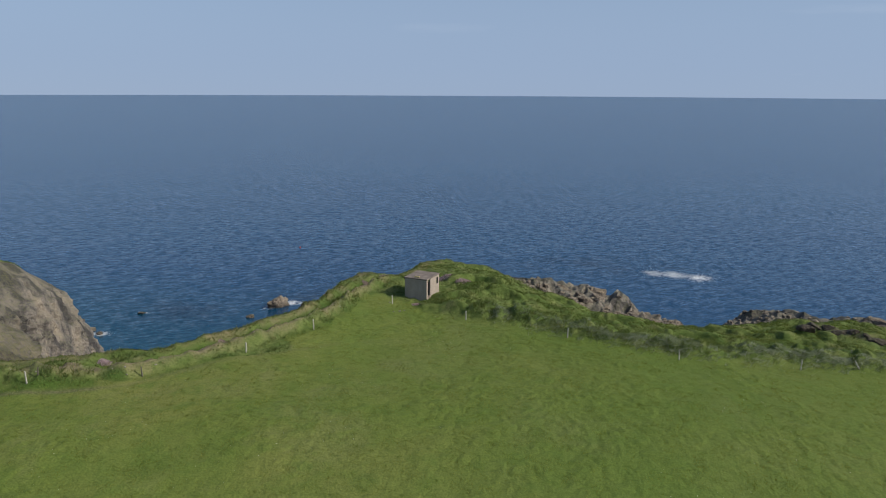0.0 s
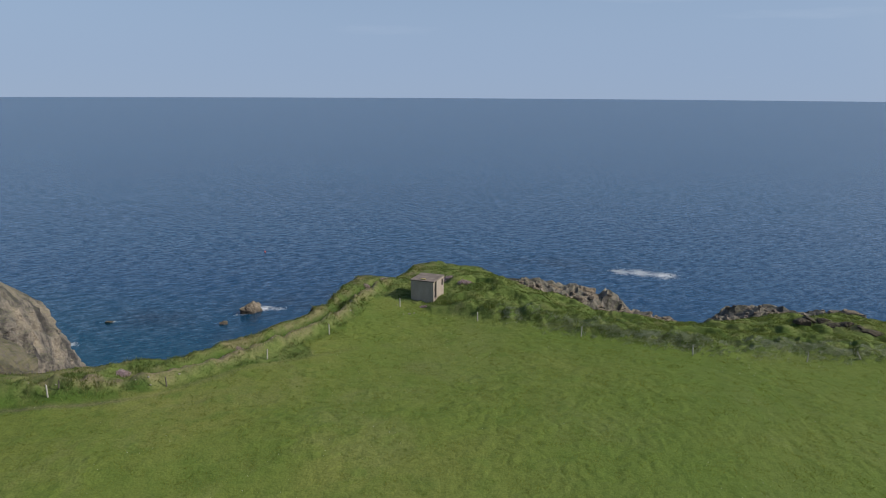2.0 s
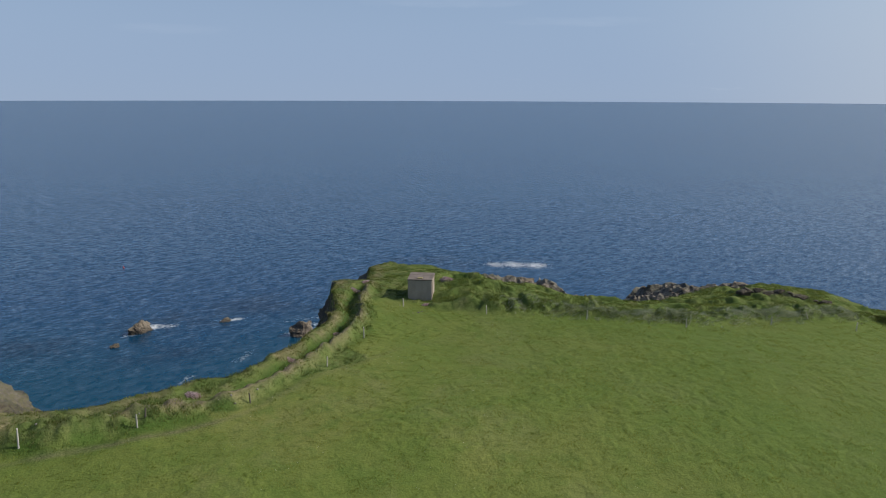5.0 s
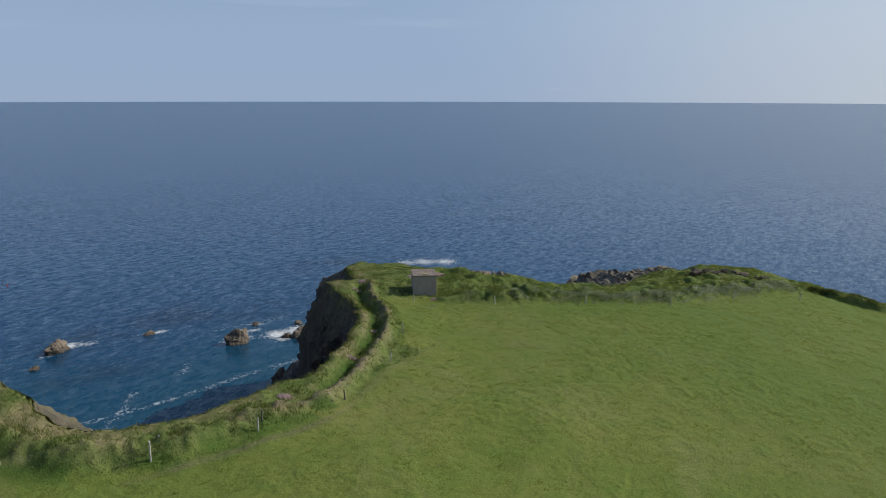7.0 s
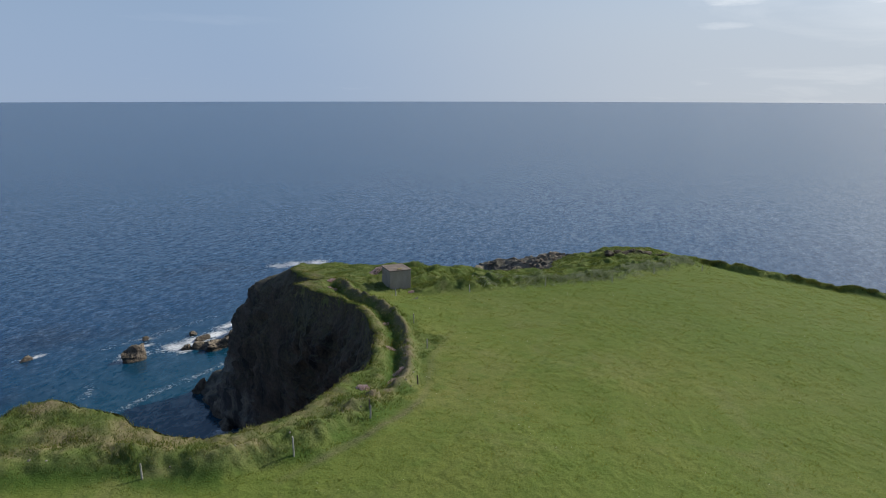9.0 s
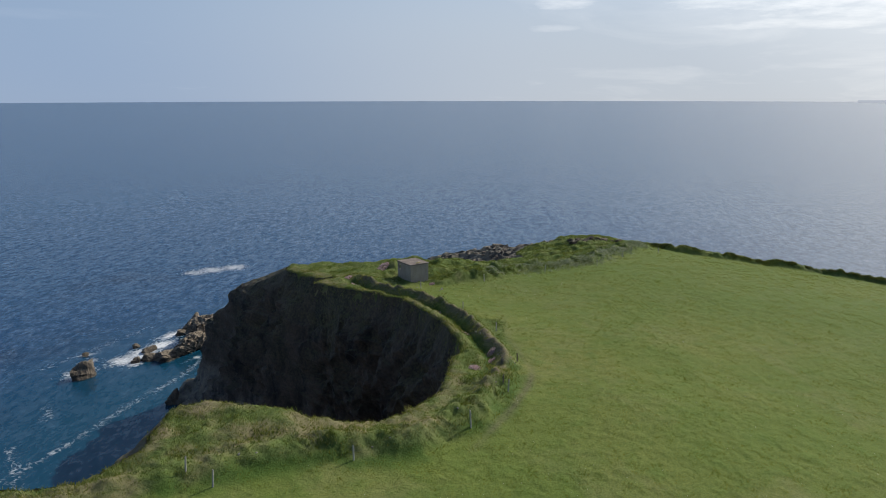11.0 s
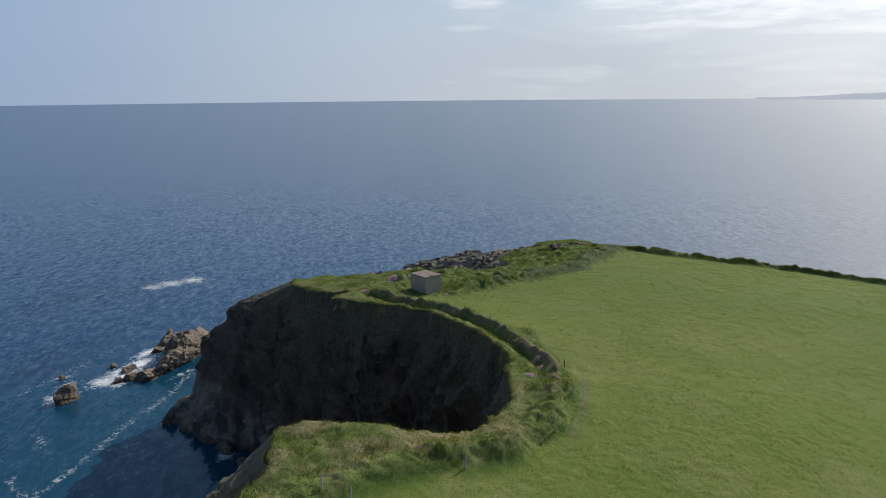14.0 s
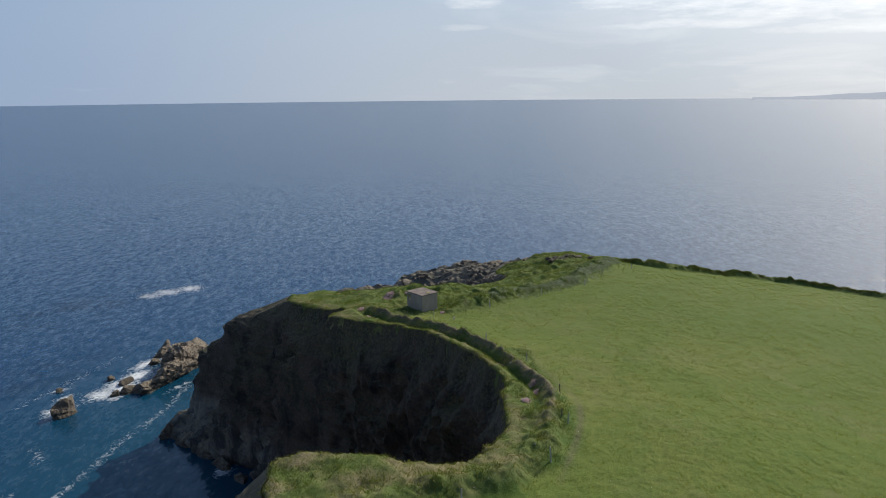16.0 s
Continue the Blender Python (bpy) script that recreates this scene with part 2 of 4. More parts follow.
def thin_plate(points):
    p = np.array(points, float)
    def kernel(r2):
        return 0.5 * r2 * np.log(r2 + 1e-9)
    d2 = (p[:, None, 0] - p[None, :, 0]) ** 2 + (p[:, None, 1] - p[None, :, 1]) ** 2
    n = len(p)
    A = np.zeros((n + 3, n + 3))
    A[:n, :n] = kernel(d2) + np.eye(n) * 20.0
    A[:n, n:] = np.column_stack([np.ones(n), p[:, 0], p[:, 1]])
    A[n:, :n] = A[:n, n:].T
    w = np.linalg.solve(A, np.concatenate([p[:, 2], np.zeros(3)]))
    def height(x, y):
        z = w[n] + w[n + 1] * x + w[n + 2] * y
        for (px, py, _), c in zip(p, w):
            z = z + c * kernel((x - px) ** 2 + (y - py) ** 2)
        return z
    return height


base_height = thin_plate([r[:3] for r in RIM_ROWS] + LEVELS + FAR_LEVELS)

# earth banks: their crests
BANK_COVE = spline([(-5.8, 91.5), (-6.6, 90), (-8.8, 85.5), (-10.6, 81), (-11.4, 76.5), (-14, 71), (-16.8, 67), (-20.5, 62.8), (-24.5, 58.8), (-28.2, 57.0), (-31.6, 56.0), (-34.4, 55.9)], 0.7)
BANK_WEST = spline([(-26.5, 58.4), (-31.8, 56.2), (-37.5, 55.0), (-43.8, 56.3), (-47.2, 58.8), (-51, 62.8), (-55.5, 65.5), (-62, 68.5), (-75, 73), (-110, 84)], 0.8)
BANK_EAST = spline([(-1, 79.8), (4, 77.3), (13.5, 73), (23.5, 69), (34.5, 68.5), (42, 67.3), (48, 66)], 0.8)
HEDGE = spline([(47, 66.3), (50.5, 65), (54.9, 54.5), (59, 47.5), (63.6, 41), (65.5, 31), (63.6, 22.5), (58, 8), (55, -20), (62, -80)], 0.8)
SCAR = spline([(38.6, 77.6), (39.9, 76.4), (42, 76.9), (43.2, 75.4), (45, 73.6), (47, 71.4), (49.5, 69.2)], 0.6)
HOLLOWS = [spline(line, 0.5) for line in ([(0.6, 88.4), (2.4, 89.6), (4.2, 90.6), (6.2, 89.6), (7.6, 88)], [(0.2, 80.8), (1.4, 82.3), (2.6, 82.2), (3.6, 81.2)],
                                          [(-3.2, 78.9), (-1, 78.5), (1.2, 78), (3.6, 77)], [(7.6, 77.6), (8.2, 75.2), (9.6, 74.4), (11, 74.6)], [(13.6, 72.2), (14.8, 72.6), (16.4, 73.4)],
                                          [(29, 79), (31, 78.2), (32.8, 77), (34.8, 76.4)], [(34, 74.9), (36.4, 75.2), (37.4, 73.6)], [(5, 84.5), (7.5, 84), (10, 82.3)],
                                          [(12, 86), (15, 85.2), (18, 83)], [(17, 79.5), (20, 79), (23, 77.3)], [(24, 75), (27, 75.4), (30, 74)])]
TRACK = spline([(-10, 66.5), (-14.8, 63.3), (-19.5, 60.6), (-24.4, 56.5), (-26.8, 54.8), (-30.4, 53.6), (-33.9, 53.0), (-37, 52.7), (-42.5, 52.4)], 0.8)


def bank(x, y, line, height, to_left, to_right, lumps, seed):
    d, along = line_distance(x, y, line)
    w = np.where(d > 0, to_left, to_right) * (1 + 0.25 * vnoise(along * 0.35, along * 0, None, seed))
    end = np.minimum(smooth(0, 6, along), smooth(len(line) - 1, len(line) - 4, along))
    rise = height * (1 + lumps * fractal(x * 1.3, y * 1.3, None, seed + 5, 3))
    return rise * np.exp(-np.abs(d / w) ** 2.4) * end, d, along


def ground(x, y, detail=True):
    """Height of the land, how rough its growth is, and how bare, at places inside the cliff's edge."""
    shape = np.shape(x)
    x, y = np.asarray(x, float).ravel(), np.asarray(y, float).ravel()
    z = base_height(x, y) + 0.12
    rim_d, _ = line_distance(x, y, RIM)
    inside = -rim_d                                    # the land lies right of the rim's way
    b1, d1, a1 = bank(x, y, BANK_COVE, 0.72, 0.56, 0.44, 0.4, 3)
    b2, d2, a2 = bank(x, y, BANK_WEST, 1.0, 1.3, 1.5, 0.3, 4)
    b2 = b2 * (1 - 0.5 * smooth(-43, -50, x))
    b3, d3, a3 = bank(x, y, BANK_EAST, 0.75, 2.2, 1.6, 0.45, 5)
    b4, d4, a4 = bank(x, y, HEDGE, 0.75, 0.8, 0.8, 0.35, 6)
    trench = np.exp(-np.abs((np.abs(d1 + 1.5) / 0.62)) ** 3) * smooth(0, 4, a1) * smooth(len(BANK_COVE) - 1, len(BANK_COVE) - 9, a1)
    z = z + np.maximum.reduce([b1, b2, b3, b4]) - 0.6 * trench
    beyond = np.maximum.reduce([smooth(1.7, 0.5, d1) * (np.abs(d1) < 9), smooth(2.2, 0.8, d2) * (np.abs(d2) < 14),
                                smooth(-2.4, -1.0, d3) * (np.abs(d3) < 40), smooth(1.8, 0.8, np.abs(d4)), smooth(4.5, 3, inside)])
    rough = np.clip(beyond, 0, 1)
    if detail:
        z = z + rough * (0.18 * fractal(x * 0.45, y * 0.45, None, 11, 4) + 0.07 * ridged(x * 1.1, y * 1.1, None, 12, 2) + smooth(-4, 4, x) * 0.22 * ridged(x * 0.28, y * 0.28, None, 16, 3) + 0.16 * smooth(0.2, 0.9, b1 + b2) * fractal(x * 1.2, y * 1.2, None, 15, 2))
        z = z + (1 - rough) * (0.05 * fractal(x * 0.3, y * 0.3, None, 13, 4) + 0.02 * fractal(x * 2.2, y * 2.2, None, 14, 2))
    ds, along_s = line_distance(x, y, SCAR)
    ends = np.minimum(smooth(0, 3, along_s), smooth(len(SCAR) - 1, len(SCAR) - 4, along_s))
    scar = np.exp(-(ds / 0.45) ** 2) * ends * smooth(-0.35, 0.15, fractal(x * 0.3, y * 0.3, None, 31, 2))
    z = z + 0.4 * ends * smooth(-0.6, 0.4, ds) * np.exp(-np.abs(ds / 3.0) ** 2) * (np.abs(ds) < 8)
    z = np.where(inside < 0, z + np.maximum(inside * 16.0, -3.0), z - 0.12 * smooth(0.8, 0, inside))
    for line in HOLLOWS:                               # small slips in the turf, steep on the landward side
        spot = (np.abs(x - line[:, 0].mean()) < 9) & (np.abs(y - line[:, 1].mean()) < 9)
        if spot.any():
            dh, ah = line_distance(x[spot], y[spot], line)
            z[spot] += 0.48 * np.minimum(smooth(0, 2, ah), smooth(len(line) - 1, len(line) - 3, ah)) * (smooth(-0.35, 0.25, dh) * np.exp(-np.abs(dh / 1.9) ** 2) - 0.5 * np.exp(-((dh + 0.6) / 0.6) ** 2))
    bend = np.exp(-((x + 28) / 5.5) ** 2 - ((y - 58.5) / 4) ** 2)
    z = z + bend * 0.16 * np.sin(2.4 * (0.55 * x - 0.83 * y) + 1.5 * vnoise(x * 0.5, y * 0.5, None, 35)) * smooth(-0.6, 0.3, d1) * rough
    track_d, _ = line_distance(x, y, TRACK)
    bare = np.exp(-(track_d / 0.28) ** 2) * (0.25 + 0.4 * smooth(-24, -28, x) * smooth(-44, -38, x))
    bare = np.maximum(bare, np.clip(1.8 * b1, 0, 1) * smooth(0.45, -0.2, d1))
    bare = np.maximum(bare, scar)
    bare = np.maximum(bare, 0.9 * smooth(1.8, 0.3, inside) * smooth(9, 11.5, x) * smooth(19, 15.5, x) * (y > 86))      # trodden strip above the outcrop
    dry = np.maximum.reduce([0.85 * np.exp(-((d2 + 0.9) / 1.5) ** 2), np.exp(-((d1 + 0.5) / 1.2) ** 2), smooth(3.2, 0.6, inside) * smooth(6, -4, x), smooth(-44, -50, x) * rough])
    dry = np.clip(1.3 * dry * smooth(-0.6, 0.4, fractal(x * 0.5, y * 0.5, None, 33, 3)), 0, 1)
    patchy = smooth(-0.5, 0.35, fractal(x * 0.55, y * 0.55, None, 37, 3))
    lush = np.maximum.reduce([0.9 * trench, 0.75 * patchy * np.exp(-((d2 - 1.7) / 1.2) ** 2), 0.5 * patchy * np.exp(-((d1 - 1.3) / 0.8) ** 2),
                              0.38 * patchy * rough * smooth(-3, 5, x) * smooth(-0.1, 0.7, fractal(x * 0.3, y * 0.3, None, 38, 3) + 0.25)])
    return [a.reshape(shape) for a in (z, rough, bare, inside, trench, dry, lush)]


# ---------------------------------------------------------------- materials
def material(name):
    m = bpy.data.materials.new(name)
    m.use_nodes = True
    nt = m.node_tree
    return m, nt, nt.nodes["Principled BSDF"]


def noise_node(nt, scale, detail=4, rough=0.55, coords="Object", stretch=None, distortion=0.0):
    co = nt.nodes.new("ShaderNodeTexCoord")
    no = nt.nodes.new("ShaderNodeTexNoise")
    no.inputs["Scale"].default_value, no.inputs["Detail"].default_value = scale, detail
    no.inputs["Roughness"].default_value, no.inputs["Distortion"].default_value = rough, distortion
    if stretch:
        mp = nt.nodes.new("ShaderNodeMapping")
        mp.inputs["Scale"].default_value = stretch
        nt.links.new(co.outputs[coords], mp.inputs[0])
        nt.links.new(mp.outputs[0], no.inputs["Vector"])
    else:
        nt.links.new(co.outputs[coords], no.inputs["Vector"])
    return no


def ramp_node(nt, source, stops):
    r = nt.nodes.new("ShaderNodeValToRGB")
    els = r.color_ramp.elements
    while len(els) < len(stops):
        els.new(0.5)
    for e, (pos, col) in zip(els, stops):
        e.position = pos
        e.color = (*col, 1) if len(col) == 3 else col
    nt.links.new(source, r.inputs[0])
    return r


def mix_node(nt, fac, a, b, blend="MIX"):
    m = nt.nodes.new("ShaderNodeMix")
    m.data_type, m.blend_type = "RGBA", blend
    for socket, value in ((m.inputs[0], fac), (m.inputs[6], a), (m.inputs[7], b)):
        if isinstance(value, (int, float)):
            socket.default_value = value
        elif isinstance(value, tuple):
            socket.default_value = (*value, 1)
        else:
            nt.links.new(value, socket)
    return m.outputs[2]


def math_node(nt, op, a, b=None, clamp=False):
    m = nt.nodes.new("ShaderNodeMath")
    m.operation, m.use_clamp = op, clamp
    for socket, value in ((m.inputs[0], a), (m.inputs[1], b)):
        if value is None:
            continue
        if isinstance(value, (int, float)):
            socket.default_value = value
        else:
            nt.links.new(value, socket)
    return m.outputs[0]


def attribute_node(nt, name):
    a = nt.nodes.new("ShaderNodeAttribute")
    a.attribute_name = name
    return a.outputs["Fac"]


def bump_node(nt, height, strength, distance, normal=None):
    b = nt.nodes.new("ShaderNodeBump")
    b.inputs["Strength"].default_value, b.inputs["Distance"].default_value = strength, distance
    nt.links.new(height, b.inputs["Height"])
    if normal is not None:
        nt.links.new(normal, b.inputs["Normal"])
    return b.outputs[0]


def turf_material():
    m, nt, p = material("turf")
    L = nt.links.new
    big = noise_node(nt, 0.045, 4, 0.55, distortion=0.4)
    worn = noise_node(nt, 0.11, 5, 0.6, distortion=0.6)
    mid = noise_node(nt, 0.5, 5, 0.6)
    fine = noise_node(nt, 6.0, 4, 0.65)
    field = ramp_node(nt, big.outputs["Fac"], [(0.32, (0.104, 0.158, 0.028)), (0.5, (0.140, 0.174, 0.039)), (0.66, (0.186, 0.196, 0.055))])
    pale = ramp_node(nt, worn.outputs["Fac"], [(0.50, (0, 0, 0)), (0.70, (0.8, 0.8, 0.8))])
    field1 = mix_node(nt, pale.outputs[0], field.outputs[0], (0.186, 0.192, 0.074))
    field2 = mix_node(nt, ramp_node(nt, mid.outputs["Fac"], [(0.48, (0, 0, 0)), (0.8, (0.9, 0.9, 0.9))]).outputs[0], field1, (0.094, 0.152, 0.027))
    # pasture darkens eastward: the fall of light on it put into the colour
    place = nt.nodes.new("ShaderNodeTexCoord"); axes = nt.nodes.new("ShaderNodeSeparateXYZ"); L(place.outputs["Object"], axes.inputs[0])
    east = nt.nodes.new("ShaderNodeMapRange"); east.interpolation_type = "SMOOTHSTEP"
    east.inputs["From Min"].default_value, east.inputs["From Max"].default_value = -20.0, 28.0
    L(math_node(nt, "ADD", axes.outputs["X"], math_node(nt, "MULTIPLY", worn.outputs["Fac"], 16.0)), east.inputs["Value"])
    field2 = mix_node(nt, math_node(nt, "MULTIPLY", east.outputs[0], 0.65), field2, (0.090, 0.140, 0.027))
    green = ramp_node(nt, mid.outputs["Fac"], [(0.3, (0.080, 0.122, 0.030)), (0.5, (0.125, 0.165, 0.046)), (0.66, (0.175, 0.190, 0.070))])
    straw = ramp_node(nt, mid.outputs["Fac"], [(0.3, (0.105, 0.128, 0.045)), (0.5, (0.175, 0.168, 0.080)), (0.66, (0.245, 0.210, 0.120))])
    grass = mix_node(nt, attribute_node(nt, "dry"), green.outputs[0], straw.outputs[0])
    col = mix_node(nt, attribute_node(nt, "rough"), field2, grass)
    lush = mix_node(nt, attribute_node(nt, "lush"), col, (0.035, 0.085, 0.012))
    dirt = ramp_node(nt, fine.outputs["Fac"], [(0.3, (0.075, 0.060, 0.042)), (0.7, (0.20, 0.17, 0.12))])
    bare = math_node(nt, "MULTIPLY", attribute_node(nt, "bare"), ramp_node(nt, mid.outputs["Fac"], [(0.3, (0.45, 0.45, 0.45)), (0.55, (1, 1, 1))]).outputs[0])
    col2 = mix_node(nt, bare, lush, dirt.outputs[0])
    shade = ramp_node(nt, fine.outputs["Fac"], [(0.28, (0.74, 0.77, 0.74)), (0.55, (1.0, 1.0, 1.0)), (0.72, (1.16, 1.14, 1.10))])
    fleck = noise_node(nt, 1.7, 3, 0.6, distortion=0.5)
    flecks = ramp_node(nt, fleck.outputs["Fac"], [(0.30, (0.78, 0.83, 0.72)), (0.42, (1, 1, 1)), (0.66, (1.06, 1.05, 1.03))])
    col3 = mix_node(nt, 1.0, col2, flecks.outputs[0], "MULTIPLY")
    L(mix_node(nt, 1.0, col3, shade.outputs[0], "MULTIPLY"), p.inputs["Base Color"])
    p.inputs["Roughness"].default_value = 0.9
    p.inputs["Specular IOR Level"].default_value = 0.15
    n = bump_node(nt, mid.outputs["Fac"], 0.6, 0.25)
    L(bump_node(nt, fine.outputs["Fac"], 0.8, 0.10, n), p.inputs["Normal"])
    return m


def blade_material(name, stops, passed=(1.20, 1.16, 0.58)):
    m, nt, p = material(name)
    L = nt.links.new
    geo = nt.nodes.new("ShaderNodeNewGeometry")
    no = noise_node(nt, 0.35, 4, 0.6)
    mixv = math_node(nt, "ADD", math_node(nt, "MULTIPLY", geo.outputs["Random Per Island"], 0.5), math_node(nt, "MULTIPLY", no.outputs["Fac"], 0.5))
    col = ramp_node(nt, mixv, stops).outputs[0]
    L(col, p.inputs["Base Color"])
    p.inputs["Roughness"].default_value = 0.75
    p.inputs["Specular IOR Level"].default_value = 0.2
    through_light = nt.nodes.new("ShaderNodeBsdfTranslucent")
    L(mix_node(nt, 1.0, col, passed, "MULTIPLY"), through_light.inputs[0])
    both = nt.nodes.new("ShaderNodeMixShader"); both.inputs[0].default_value = 0.5
    L(p.outputs[0], both.inputs[1]); L(through_light.outputs[0], both.inputs[2])
    L(both.outputs[0], nt.nodes["Material Output"].inputs[0])
    return m


def rock_material(name, dark, pale, lichen, scale=0.35, vertical=True, bare=None):
    m, nt, p = material(name)
    L = nt.links.new
    big = noise_node(nt, scale, 6, 0.6, stretch=(1, 1, 0.7) if vertical else None, distortion=0.5)
    fine = noise_node(nt, scale * 9, 6, 0.65)
    v = nt.nodes.new("ShaderNodeTexVoronoi"); v.feature = "DISTANCE_TO_EDGE"; v.inputs["Scale"].default_value = scale * 1.8
    co = nt.nodes.new("ShaderNodeTexCoord"); wob = noise_node(nt, scale * 3, 3)
    add = nt.nodes.new("ShaderNodeVectorMath"); add.operation = "MULTIPLY_ADD"; add.inputs[1].default_value = (1.2, 1.2, 1.2)
    L(wob.outputs["Color"], add.inputs[0]); L(co.outputs["Object"], add.inputs[2]); L(add.outputs[0], v.inputs["Vector"])
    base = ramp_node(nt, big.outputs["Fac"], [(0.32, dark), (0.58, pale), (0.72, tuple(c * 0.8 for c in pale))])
    spots = ramp_node(nt, fine.outputs["Fac"], [(0.3, (0.55, 0.55, 0.55)), (0.65, (1.2, 1.2, 1.2))])
    stone = base.outputs[0]
    if bare:
        beds = noise_node(nt, 0.17, 6, 0.62, stretch=(1.0, 1.0, 1.0), distortion=0.5)
        tilt = nt.nodes.new("ShaderNodeMapping"); tilt.inputs["Rotation"].default_value = (0.2, radians(38), 0); tilt.inputs["Scale"].default_value = (2.4, 1.6, 0.35)
        at = nt.nodes.new("ShaderNodeTexCoord")
        L(at.outputs["Object"], tilt.inputs[0]); L(tilt.outputs[0], beds.inputs["Vector"])
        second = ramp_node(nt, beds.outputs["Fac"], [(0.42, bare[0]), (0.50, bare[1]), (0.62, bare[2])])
        stone = mix_node(nt, attribute_node(nt, "paler_rock"), stone, second.outputs[0])
    col = mix_node(nt, 1.0, stone, spots.outputs[0], "MULTIPLY")
    if bare:
        moss = ramp_node(nt, fine.outputs["Fac"], [(0.32, (0.040, 0.040, 0.016)), (0.55, (0.095, 0.090, 0.036)), (0.7, (0.165, 0.140, 0.070))])
        hold = math_node(nt, "MULTIPLY", attribute_node(nt, "growth"), ramp_node(nt, fine.outputs["Fac"], [(0.38, (0.1, 0.1, 0.1)), (0.56, (0.85, 0.85, 0.85))]).outputs[0])
        col = mix_node(nt, hold, col, moss.outputs[0])
    # growth on what faces up
    geo = nt.nodes.new("ShaderNodeNewGeometry")
    sep = nt.nodes.new("ShaderNodeSeparateXYZ"); L(geo.outputs["Normal"], sep.inputs[0])
    up = math_node(nt, "MULTIPLY", ramp_node(nt, sep.outputs["Z"], [(0.35, (0, 0, 0)), (0.8, (1, 1, 1))]).outputs[0], ramp_node(nt, fine.outputs["Fac"], [(0.42, (0, 0, 0)), (0.6, (1, 1, 1))]).outputs[0])
    col = mix_node(nt, math_node(nt, "MULTIPLY", up, 0.6), col, lichen)
    # wet, weed-dark band by the water
    wp = nt.nodes.new("ShaderNodeSeparateXYZ"); L(geo.outputs["Position"], wp.inputs[0])
    wet = nt.nodes.new("ShaderNodeMapRange"); wet.inputs["From Min"].default_value = SEA + 2.2; wet.inputs["From Max"].default_value = SEA + 0.5
    L(math_node(nt, "ADD", wp.outputs["Z"], math_node(nt, "MULTIPLY", fine.outputs["Fac"], 1.0)), wet.inputs["Value"])
    col = mix_node(nt, math_node(nt, "MULTIPLY", wet.outputs[0], 0.7), col, (0.025, 0.022, 0.016))
    L(col, p.inputs["Base Color"])
    p.inputs["Roughness"].default_value = 0.85
    n = bump_node(nt, big.outputs["Fac"], 0.8, 0.8)
    n = bump_node(nt, v.outputs["Distance"], 0.35, 0.25, n)
    L(bump_node(nt, fine.outputs["Fac"], 0.8, 0.22, n), p.inputs["Normal"])
    return m


